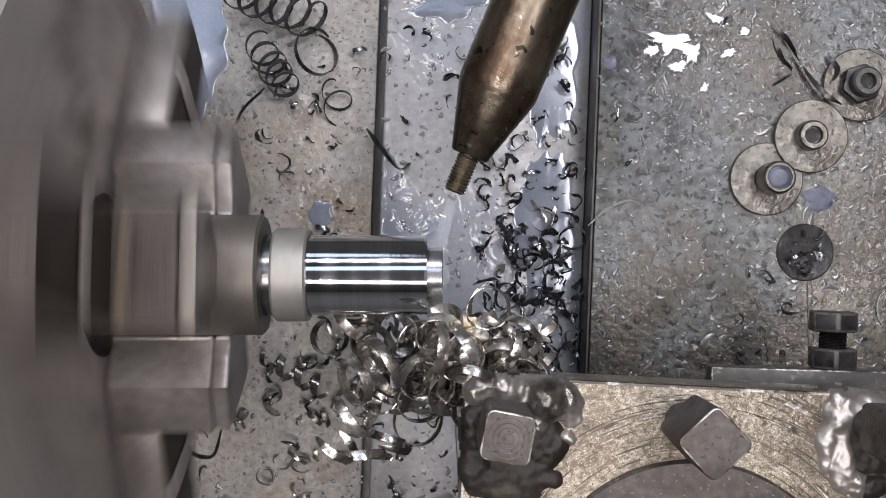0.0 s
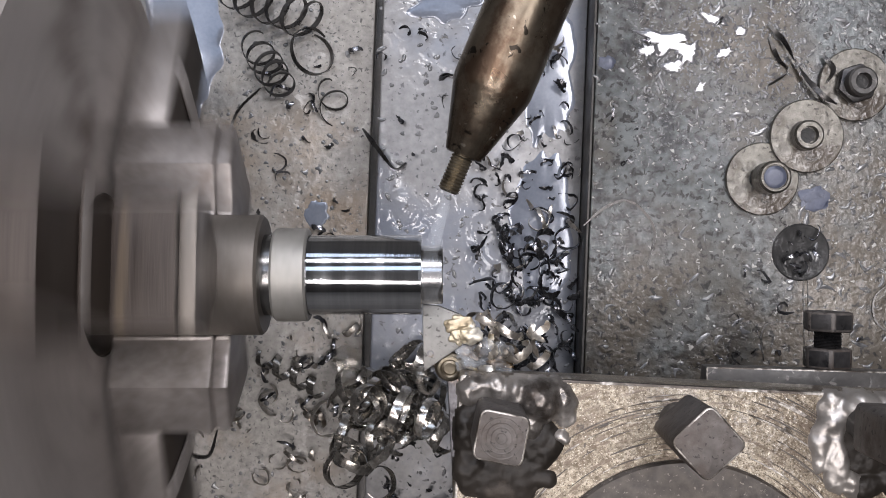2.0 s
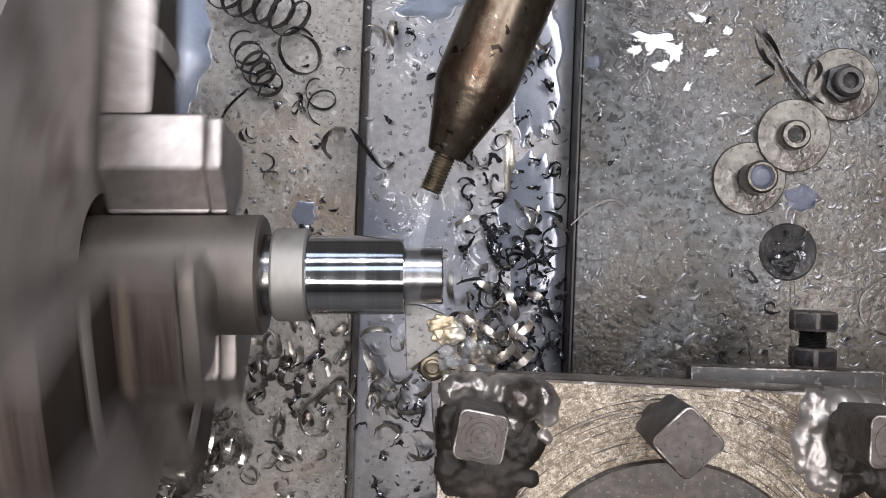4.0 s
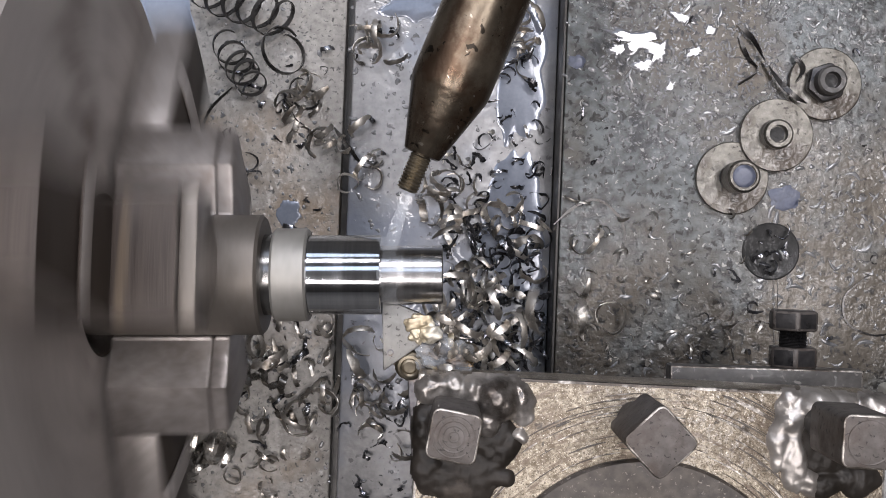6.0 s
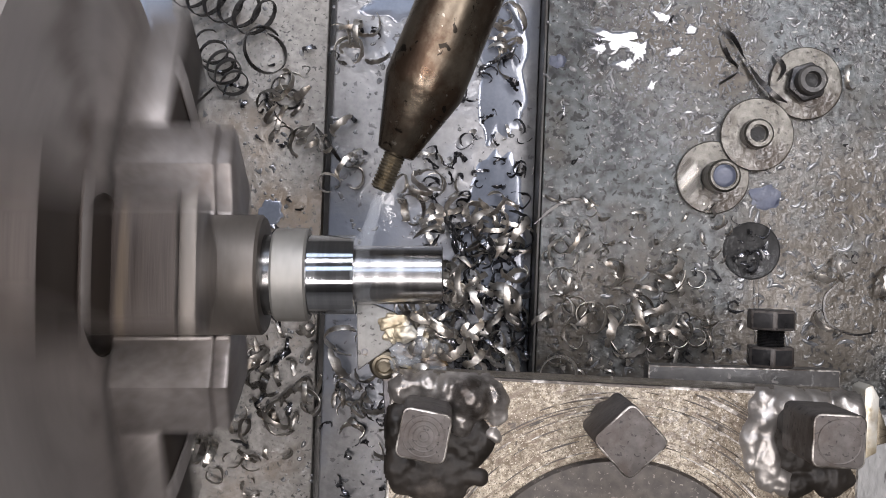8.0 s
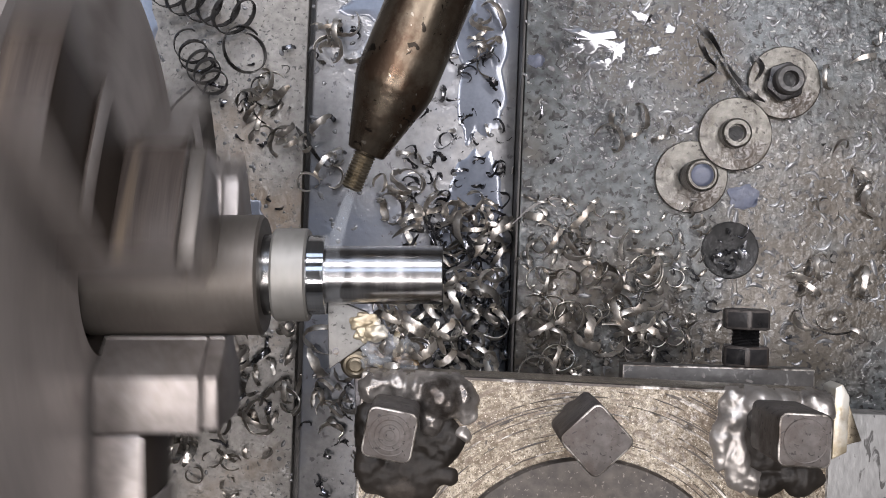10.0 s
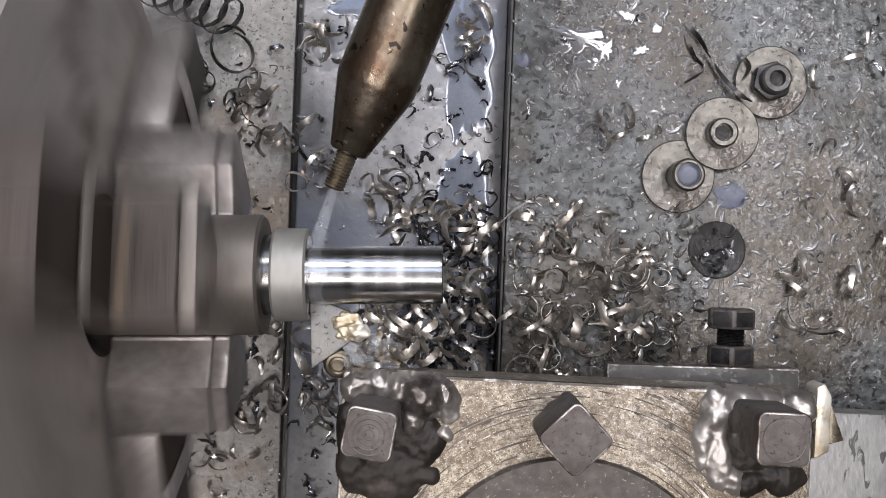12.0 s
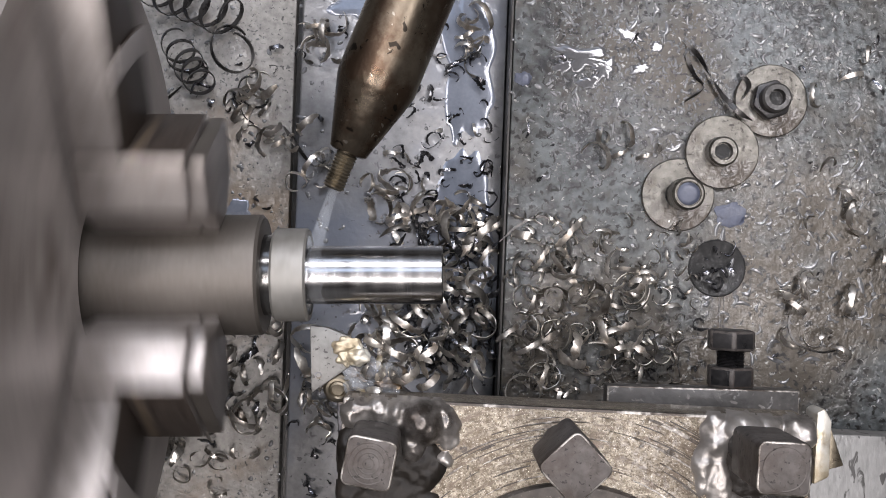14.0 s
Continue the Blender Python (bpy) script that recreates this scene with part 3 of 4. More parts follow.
        ribbon(bm, rng.uniform(0.4, 0.95), 2.2, rng.uniform(3.2, 4.6), rng.uniform(1.4, 2.4), 1.5, 18, 0.2, wave=0.1, seed=j, twist=rng.uniform(-0.8, 0.8))
        part("stuck_chip", bm, M_GOLD if j in (0, 3, 6) else M_CHIP, tool, "curled chip stuck to the tool",
             P(rng.uniform(12, 23 if j < 9 else 31), rng.uniform(-8, 4), rng.uniform(-2, 4), rng.uniform(30, 90), rng.uniform(-40, 40), rng.uniform(0, 360)))
    ON_CROSS.append(tool)

    spare = thing("spare_tool", P(113.5, -44, 86, 0, 0, -3), "bronze coloured tool tip jutting from the tool post", "cutting tool")
    bm = bmesh.new()
    block(bm, -12, 1.6, -11, 5, 0, 9, 0.6)
    part("holder", bm, M_THREAD, spare)
    part("tip", slab([(1.8, 11), (3.6, 12), (5.4, 9), (5.4, -4), (1.8, -6)], 2, 10.5, 0.5), M_GOLD, spare)
    part("edge", slab([(5.5, 8), (9.2, -1.4), (5.5, -2.6)], 3, 9.0, 0.3), M_THREAD, spare)
    ON_CROSS.append(spare)


tool_post()


# ---- washers, screws and hole on the cross slide ----
def washers():
    for k, (x, y, z, rx, ry, shape) in enumerate(((103.6, 22.4, 0, 0, 0, "cap"), (117.4, 36, 1.6, 1.5, -1.5, "socket"), (133.4, 52.5, 0.1, 0, 0, "stud"))):
        w = thing("washer", P(x, y, z, rx, ry), "large tarnished steel washer on the cross slide", "washer", "washers under screws")
        bm = bmesh.new()
        lathe(bm, ((0, 4.2), (0, 11.4), (0.3, 11.7), (1.6, 11.7), (1.9, 11.4), (1.9, 4.2), (0, 4.2)), 48, UP)
        part("ring", bm, M_WASHER, w)
        ON_CROSS.append(w)
        s = thing("socket_screw", P(x + (1.4 if shape == "cap" else -0.6), y, z + 2, rx, ry), "steel socket head screw through a washer", "screw", "screws in the cross slide")
        bm = bmesh.new()
        if shape == "stud":
            prism(bm, 6, 6.6, 0, 4, 0.9, 0.3)
            part("nut", bm, M_BLACKBOLT, s, "black hex nut")
            bm = bmesh.new()
            lathe(bm, ((0, 0), (0, 4.6), (8.0, 4.6), (8.6, 4.0), (8.6, 2.6), (6.0, 2.4), (6.0, 0)), 32, UP)
            part("head", bm, M_BAR, s)
            # dark hexagon on the socket floor, painted in for the shade inside
            bm = bmesh.new()
            prism(bm, 6, 2.35, 6.02, 6.1, 0)
            part("socket", bm, M_HOLE, s, "oily hex socket with its shade painted dark")
        elif shape == "socket":
            lathe(bm, ((0, 0), (0, 4.9), (4.0, 4.7), (4.6, 4.1), (4.6, 2.9), (2.2, 2.7), (2.2, 0)), 32, UP)
            part("head", bm, M_WASHER, s)
            bm = bmesh.new()
            prism(bm, 6, 2.6, 2.22, 2.3, 0, 0.4)
            part("socket", bm, M_HOLE, s, "oily hex socket with its shade painted dark")
        else:
            lathe(bm, ((0, 0), (0, 5.2), (8.6, 5.2), (9.4, 4.5), (9.4, 3.9), (8.9, 3.7), (8.9, 0)), 32, UP)
            part("head", bm, M_WASHER, s)
            # Blue disc that paints the bluish reflection on top of the head.
            bm = bmesh.new()
            lathe(bm, ((8.92, 0), (8.92, 3.6), (9.15, 3.3), (9.25, 2.2), (9.25, 0)), 32, UP)
            part("coolant_film", bm, M_BLUE, s, "bluish reflection on the screw head painted as a disc")
        ON_CROSS.append(s)
    # No recess is cut: a dark disc on the plate paints the hole's shade.
    h = tagged(new("bolt_hole"), "round oily bolt hole in the cross slide, its shade painted as a disc", "hole")
    h.matrix_basis = P(116.4, -1.1, 0.05)
    bm = bmesh.new()
    lathe(bm, ((0.05, 0), (0.12, 8.2), (0.3, 8.9), (0.02, 9.3)), 40, UP)
    part("oil_fill", bm, M_HOLE, h)
    ON_CROSS.append(h)
    for x, y, r in ((54, 60, 2.8), (110, 15, 0), (121, 16, 5)):
        if r:
            bm = bmesh.new()
            blob(bm, 0, 0, 0, r, r * 0.75, 0.25, 0.5, x)
            ob = tagged(part("paint_spot", bm, M_BLUE, at=P(x, y, 0.05)), "small spot of blue marking paint", "paint spot")
            ON_CROSS.append(ob)


washers()


# ---- coolant nozzle ----
def nozzle():
    ax = Vector((9.9, 23.3, 2.2)).normalized()
    turn = ax.to_track_quat("X", "Z").to_matrix().to_4x4()
    th = thing("coolant_nozzle", Matrix.Translation((0.0025, 0.0134, 0.0955)) @ turn, "tarnished bronze-brown coolant nozzle with threaded tip", "nozzle")
    bm = bmesh.new()
    lathe(bm, ((9, 0), (9, 3.9), (9.4, 4.5), (25, 9.2), (26.5, 9.5), (150, 9.7), (150, 0)), 64)
    part("body", bm, M_BRASS, th)
    bm = bmesh.new()
    prof = [(0, 0), (0, 1.9), (0.4, 2.4)]
    for i in range(11):
        prof += [(0.5 + i * 0.8, 2.68), (0.9 + i * 0.8, 2.25)]
    prof += [(9.3, 2.3), (9.3, 0)]
    lathe(bm, prof, 28)
    part("threaded_tip", bm, M_THREAD, th, "brassy threaded tip")
    ON_SADDLE.append(th)
    post = thing("nozzle_post", P(43, 110, -17), "dark steel post that carries the coolant nozzle", "post")
    bm = bmesh.new()
    lathe(bm, ((0, 0), (0, 9), (4, 9), (4, 5), (116, 5), (116, 0)), 24, UP)
    part("pillar", bm, M_BAR, post)
    ON_SADDLE.append(post)
    # the stream that leaves it and wraps the work
    st = thing("coolant_stream", P(0, 0, 96), "thin milky coolant stream running onto the work", "coolant")
    bm = bmesh.new()
    prev = None
    for i in range(13):
        u = i / 12
        c = Vector((2.6 - 4.0 * u, 13.0 - 13.5 * u, -0.5 + 4.6 * u - 1.5 * u * u))
        r = 1.2 + 0.7 * u
        row = [bm.verts.new((c.x + r * math.cos(a), c.y, c.z + 0.55 * r * math.sin(a))) for a in [2 * math.pi * k / 12 for k in range(12)]]
        if prev:
            for k in range(12):
                bm.faces.new((prev[k], prev[(k + 1) % 12], row[(k + 1) % 12], row[k]))
        prev = row
    part("jet", bm, M_COOLANT, st)
    bm = bmesh.new()
    prev = None
    for i in range(21):
        a = radians(70 - 160 * i / 20)
        w = 2.3 + 0.8 * math.sin(i * 0.9)
        row = [bm.verts.new((-1.4 + dx * w, -6.2 + (9.9 + 0.25 * math.sin(i + dx)) * math.sin(a), -6 + (9.9 + 0.2 * dx) * math.cos(a))) for dx in (-1, -0.3, 0.4, 1)]
        if prev:
            for k in range(3):
                bm.faces.new((prev[k], prev[k + 1], row[k + 1], row[k]))
        prev = row
    part("film", bm, M_COOLANT, st)
    ON_SADDLE.append(st)


nozzle()


# ---- chuck and work ----
SPIN = []


def gripping_end(bm):
    """Narrow the end of a jaw that bears on the work."""
    bmesh.ops.bisect_plane(bm, geom=list(bm.verts) + list(bm.edges) + list(bm.faces), plane_co=(0, 0, 23), plane_no=(0, 0, 1))
    for v in bm.verts:
        if v.co.z < 22:
            v.co.y *= 0.36


def chuck():
    ch = thing("lathe_chuck", P(-80, AXIS[0], AXIS[1]), "worn steel three-jaw chuck spinning fast", "chuck")
    bm = bmesh.new()
    lathe(bm, ((-1, 19.6), (-1, 79), (-2.2, 80), (-60, 80), (-60, 19.6), (-1, 19.6)), 96)
    part("body", bm, M_CHUCK, ch)
    # Dark ring in the bore mouth; its colour paints the shade of the bore.
    bm = bmesh.new()
    lathe(bm, ((-6, 15.4), (-1.2, 19), (-1.2, 19.4), (-60, 19.4), (-60, 15.4), (-6, 15.4)), 96)
    part("hub", bm, M_CROWN, ch, "dark hub of the chuck, the bore's shade in its colour")
    for k in range(3):
        at = pose(0, 0, 0, 120 * k, 0, 0)
        bm = bmesh.new()
        block(bm, 0.3, 24.6, -14, 14, 14.2, 36, 0.8)
        gripping_end(bm)
        jaw = part("jaw", bm, M_JAW, ch, "stepped chuck jaw", at)
        bm = bmesh.new()
        block(bm, 24.9, 28.8, -14, 14, 14.2, 35, 0.7)
        gripping_end(bm)
        part("jaw_nose", bm, M_JAW, jaw)
        bm = bmesh.new()
        block(bm, 0.3, 11.5, -13.5, 13.5, 36.15, 78, 0.8)
        part("jaw_step", bm, M_JAW, jaw)
        bm = bmesh.new()
        block(bm, 11.7, 12.5, -12, 12, 52, 58, 0.3)
        part("wear_plate", bm, M_CHUCK, jaw)
        # Outward faces, and the front of the steps, take a darker second material.
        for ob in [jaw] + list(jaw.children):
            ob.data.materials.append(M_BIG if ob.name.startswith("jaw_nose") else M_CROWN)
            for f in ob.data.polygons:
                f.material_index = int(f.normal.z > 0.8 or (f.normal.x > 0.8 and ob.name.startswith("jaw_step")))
    SPIN.append(ch)

    wk = thing("workpiece", P(0, AXIS[0], AXIS[1]), "round steel workpiece with shoulder, freshly turned bright", "workpiece")
    bm = bmesh.new()
    lathe(bm, ((-78, 0), (-78, 7), (-0.3, 7), (0, 6.7), (0, 0)), 64)
    part("turned_core", bm, M_TURNED, wk, "bright freshly turned steel")
    bm = bmesh.new()
    lathe(bm, ((-32, 7.05), (-32, 9.5), (-3.75, 9.5), (-3.66, 9.4), (-3.66, 7.05)), 72)
    sl = part("unturned_layer", bm, M_SLEEVE, wk, "polished unturned steel layer ahead of the tool")
    bm = bmesh.new()
    lathe(bm, ((-40.2, 9.6), (-40.2, 10.6), (-39.6, 11.15), (-32.4, 11.15), (-31.9, 10.7), (-31.9, 9.6)), 72)
    part("collar", bm, M_DULL, wk, "dull grey unmachined collar")
    bm = bmesh.new()
    lathe(bm, ((-42.6, 9.55), (-42.6, 9.7), (-40.1, 9.7), (-40.1, 9.55)), 72)
    part("groove", bm, M_GROOVE, wk, "turned groove with its dark reflection in the colour")
    bm = bmesh.new()
    lathe(bm, ((-84, 9.8), (-84, 14.4), (-43.2, 14.4), (-42.5, 13.7), (-42.5, 9.6)), 72)
    part("large_end", bm, M_BIG, wk, "dull brownish large diameter")
    SPIN.append(wk)
    return sl


SLEEVE = chuck()


# ---- swarf ----
CHIPS = []
for k in range(20):
    bm = bmesh.new()
    rng = random.Random(k)
    ribbon(bm, rng.uniform(0.35, 1.0), rng.uniform(2.4, 4.2), rng.uniform(3.0, 6.0), rng.uniform(1.3, 2.3), rng.uniform(1.0, 4.0), 22, 0.2, wave=rng.uniform(0.06, 0.2), seed=k, twist=rng.uniform(-0.9, 0.9))
    CHIPS.append(mesh_of("metal_chip", bm, M_CHIP))
OLD = []
for k in range(14):
    bm = bmesh.new()
    rng = random.Random(50 + k)
    ribbon(bm, rng.uniform(0.25, 0.75), rng.uniform(0.9, 2.0), rng.uniform(1.4, 4.4), rng.uniform(0.7, 1.4), rng.uniform(0.8, 5.0), 14, 0.18, wave=rng.uniform(0.1, 0.3), seed=k, twist=rng.uniform(-2, 2))
    OLD.append(mesh_of("metal_chip", bm, M_OLDCHIP))
WET = []
for me in CHIPS[::2]:
    me = me.copy()
    me.materials[0] = M_OLDCHIP
    WET.append(me)
LONG = []
for k in range(5):
    bm = bmesh.new()
    rng = random.Random(90 + k)
    ribbon(bm, rng.uniform(0.25, 0.5), rng.uniform(5, 7), rng.uniform(6.5, 10), rng.uniform(1.8, 2.6), rng.uniform(0.5, 3.0), 26, 0.22, wave=0.12, seed=k, twist=rng.uniform(0.6, 1.6))
    LONG.append(mesh_of("metal_chip", bm, M_CHIP))


def scatter(n, x0, x1, y0, y1, z, seed, meshes, group, label, cross=False, born=None, size=(0.75, 1.4), heap=0.0, lean=(25, 95), bunch=0):
    """Curled chips over a patch: thrown ones fly in singly, or in bunches; those that lie from the start are one heap."""
    rng = random.Random(seed)
    bunches = {}
    for i in range(n):
        me = rng.choice(meshes)
        u, v = rng.random(), rng.random()
        s = rng.uniform(*size)
        m = P(x0 + u * (x1 - x0), y0 + v * (y1 - y0), z + 1.3 * s + heap * rng.random() ** 1.5, rng.choice((-1, 1)) * rng.uniform(*lean), rng.gauss(0, 20), rng.uniform(0, 360)) @ Matrix.Scale(s, 4)
        if born and not bunch:
            ob = tagged(new("metal_chip", me), label, "swarf", group)
            ob.matrix_basis = m
            FLYING.append((ob, rng.uniform(*born), cross, rng.uniform(0, 360)))
        else:
            bunches.setdefault(i % bunch if bunch else 0, []).append((me, m))
    for key, items in bunches.items():
        bm = bmesh.new()
        for me, m in items:
            tmp = me.copy()
            tmp.transform(m)
            bm.from_mesh(tmp)
            bpy.data.meshes.remove(tmp)
        me = bpy.data.meshes.new("chip_litter")
        bm.to_mesh(me)
        bm.free()
        me.materials.append(meshes[0].materials[0])
        me.shade_smooth()
        me.set_sharp_from_angle(angle=radians(40))
        ob = tagged(new("chip_litter", me), label, "swarf", kind="stuff")
        if born:
            FLYING.append((ob, born[0] + (born[1] - born[0]) * (key + 0.5) / bunch, cross, 0.0))
        else:
            (ON_CROSS if cross else ON_SADDLE).append(ob)


FRESH = "curled bright steel chip thrown from the cut"
STALE = "small dark oily steel chip on the saddle"
scatter(52, 0, 44, -46, -8, -17, 1, CHIPS, "chips under the work", FRESH, False, (3.2, 7), heap=12)
scatter(38, 4, 46, -40, -8, -17, 2, CHIPS, "chips under the work", FRESH, False, (5, 10), heap=16)
scatter(16, 1, 22, 3, 22, -17, 3, CHIPS, "chips behind the work", FRESH, False, (3.6, 5.2), heap=8)
scatter(30, 22, 45, -8, 14, -17, 4, CHIPS, "chips behind the work", FRESH, False, (4, 9), heap=4)
scatter(80, 49, 94, -42, 10, 0, 5, CHIPS, "chips on the cross slide", FRESH, True, (5.5, 10.3), heap=2)
scatter(7, 79, 97, 27, 44, 0, 6, CHIPS, "chips on the cross slide", FRESH, True, (8.4, 10))
scatter(14, 137, 172, -28, 4, 0, 7, CHIPS, "chips on the cross slide", FRESH, True, (6.2, 9.5))
scatter(10, 140, 172, 10, 68, 0, 8, CHIPS, "chips on the cross slide", FRESH, True, (6.2, 9.8))
scatter(13, -42, -23, 34, 56, -24, 9, CHIPS, "chips on the saddle", FRESH, False, (3.6, 5.2), heap=4)
scatter(16, -62, -27, -60, -24, -24, 10, CHIPS, "chips on the saddle", FRESH, False, None, heap=3)
scatter(26, -60, -27, -62, -20, -24, 11, CHIPS, "chips on the saddle", FRESH, False, (1.2, 5.5), heap=4)
scatter(18, -20, 2, -70, -26, -17, 12, CHIPS, "chips on the saddle", FRESH, False, (1.0, 5), heap=4)
scatter(80, 12, 46, -34, 76, -17, 13, OLD, "old chips on the slideway", STALE, False, heap=1)
scatter(26, -60, -24, -70, 70, -24, 14, OLD, "old chips on the saddle", STALE, False, heap=1)
scatter(10, -20, 10, 30, 76, -17, 15, OLD, "old chips on the slideway", STALE, False, heap=1)


scatter(8, -18, -5, 62, 86, -17, 21, CHIPS, "chips on the slideway", FRESH, False, (3.6, 5.2), heap=3)
scatter(7, 36, 45, 60, 78, -17, 22, CHIPS, "chips on the slideway", FRESH, False, (3.6, 5.2), heap=2)
scatter(6, -22, -12, 22, 40, -17, 23, CHIPS, "chips on the slideway", FRESH, False, (3.6, 5.2), heap=2)
scatter(170, 50, 112, -40, 16, 0, 24, CHIPS, "chip crumbs on the cross slide", "small broken steel chip on the cross slide", True, (4.5, 10.3), size=(0.35, 0.75), bunch=8)
scatter(26, 52, 170, -60, 85, 0, 25, OLD, "old chips on the cross slide", "small dark oily steel chip on the cross slide", True, size=(0.6, 1.1))
scatter(26, 10, 46, -40, 74, -17, 26, CHIPS, "wet chips on the slideway", "curled wet steel chip lying in coolant", False, size=(0.6, 1.1), heap=1)

scatter(26, -22, 4, -92, -40, -17, 27, OLD, "old chips on the slideway", STALE, False, heap=1, size=(0.7, 1.3))
scatter(20, -90, -26, -92, -50, -24, 28, CHIPS, "chips on the saddle", "curled steel chip lying on the saddle", False, size=(0.5, 1.0), heap=1)

scatter(9, 52, 92, -36, 2, 0, 31, LONG, "long chips on the cross slide", "long bright curved steel chip", True, (8.3, 10.2), size=(0.8, 1.2), lean=(5, 50))
scatter(8, 8, 44, -42, -8, -12, 32, LONG, "long chips under the work", "long bright curved steel chip", False, (3.6, 9), size=(0.8, 1.2), heap=10, lean=(5, 60))

scatter(46, 16, 46, -44, 10, -17, 33, OLD, "old chips on the slideway", STALE, False, heap=4, size=(0.9, 1.9))
scatter(15, 110.5, 122, -7, 5, 0, 34, OLD, "old chips in the bolt hole", "small dark oily chip in the bolt hole", True, size=(0.6, 1.1))

scatter(34, 18, 46, -44, 14, -17, 35, WET, "wet chips on the slideway", "curled dark wet steel chip lying in coolant", False, heap=6, size=(0.7, 1.2))
scatter(10, 20, 46, 20, 72, -17, 36, WET, "wet chips on the slideway", "curled dark wet steel chip lying in coolant", False, heap=1, size=(0.6, 1.0))
scatter(14, -62, -27, -60, 60, -24, 37, WET, "wet chips on the saddle", "curled dark wet steel chip on the saddle", False, heap=1, size=(0.6, 1.0))


def fallen_coil(bm, start, way, turns, r, w, normal, oval=1.0, n=90, th=0.3, end=1.0, ph=0.0):
    """A springy ribbon whose loops lean over one another along way; end: the last loop's size."""
    nv = Vector(normal).normalized()
    e1 = nv.orthogonal().normalized()
    e2 = nv.cross(e1)
    prev = None
    for i in range(n + 1):
        u = i / n
        a = ph + 2 * math.pi * turns * u
        rr = r * (1 + (end - 1) * u) * (1 + 0.07 * math.sin(1.7 * a))
        out = e1 * math.cos(a) + e2 * math.sin(a) * oval
        c = Vector(start) + Vector(way) * u + out * rr
        side = nv * (w / 2 * (0.35 + 0.65 * min(1, 9 * u, 9 * (1 - u))))
        row = [bm.verts.new(c + side - out * th / 2), bm.verts.new(c + side + out * th / 2), bm.verts.new(c - side + out * th / 2), bm.verts.new(c - side - out * th / 2)]
        if prev:
            for k in range(4):
                bm.faces.new((prev[k], prev[(k + 1) % 4], row[(k + 1) % 4], row[k]))
        else:
            bm.faces.new(row)
        prev = row
    bm.faces.new(prev[::-1])


def coils():
    for start, way, turns, r, w, normal, oval, end, label in (
            ((-62.5, 69, -17), (10, -15, 1), 4.3, 5.0, 1.9, (0.35, -0.6, 0.75), 1.0, 1.05, "springy dark coil of swarf on the saddle"),
            ((-70, 87, -16), (28, -11, 1), 5.2, 5.8, 1.9, (0.75, -0.5, 0.55), 1.05, 1.1, "long dark coil of swarf leaning on the saddle"),
            ((-43.5, 67.2, -17), (0.8, -1.5, -1), 1.12, 7.2, 2.6, (0.45, 0.1, 0.9), 1.0, 1.0, "wide dark loop of swarf on the saddle"),
            ((-38.5, 55, -20), (4.5, -8, -2), 1.55, 3.2, 1.2, (0.2, -0.5, 0.8), 1.0, 1.9, "small dark loop of swarf with a tail")):
        bm = bmesh.new()
        fallen_coil(bm, (0, 0, 0), way, turns, r, w, normal, oval, end=end)
        ON_SADDLE.append(tagged(part("coiled_chip", bm, M_COIL, at=P(*start)), label, "swarf", "coiled chips"))
    bm = bmesh.new()
    fallen_coil(bm, (0, 0, 0), (21, -12, 0), 3.6, 3.0, 2.8, (0.8, -0.45, 0.25), end=1.1)
    ON_SADDLE.append(tagged(part("coiled_chip", bm, M_CURL, at=P(-61, -36.5, -20.8)), "bright springy curl of swarf on the saddle", "swarf", "coiled chips"))


coils()


def nest(name, at, n, spread, seed, label):
    th = thing(name, at, label, "swarf")
    rng = random.Random(seed)
    for i in range(n):
        m = Matrix.Translation((rng.gauss(0, spread), rng.gauss(0, spread), rng.gauss(0, spread * 0.5))) @ Euler((rng.gauss(0, 0.9) if i % 3 else rng.uniform(0, 6), rng.gauss(0, 0.8), rng.uniform(0, 6))).to_matrix().to_4x4()
        bm = bmesh.new()
        ribbon(bm, rng.uniform(0.6, 1.2), rng.uniform(4.5, 7.5), rng.uniform(5, 8.5), rng.uniform(2.0, 3.2), rng.uniform(0.5, 3.0), 34, 0.24, m, 0.06, i, rng.choice((-1, 1)) * rng.uniform(0.2, 1.3))
        part("curl", bm, M_CURL, th)
    return th


NEST = nest("chip_tangle", P(-13, -34, 60), 34, 10.0, 5, "tangle of bright curled swarf whirling below the work")
NEST_BESIDE = nest("chip_tangle", P(3, -26, 92), 18, 6.0, 9, "smaller tangle of curled swarf caught on the tool")


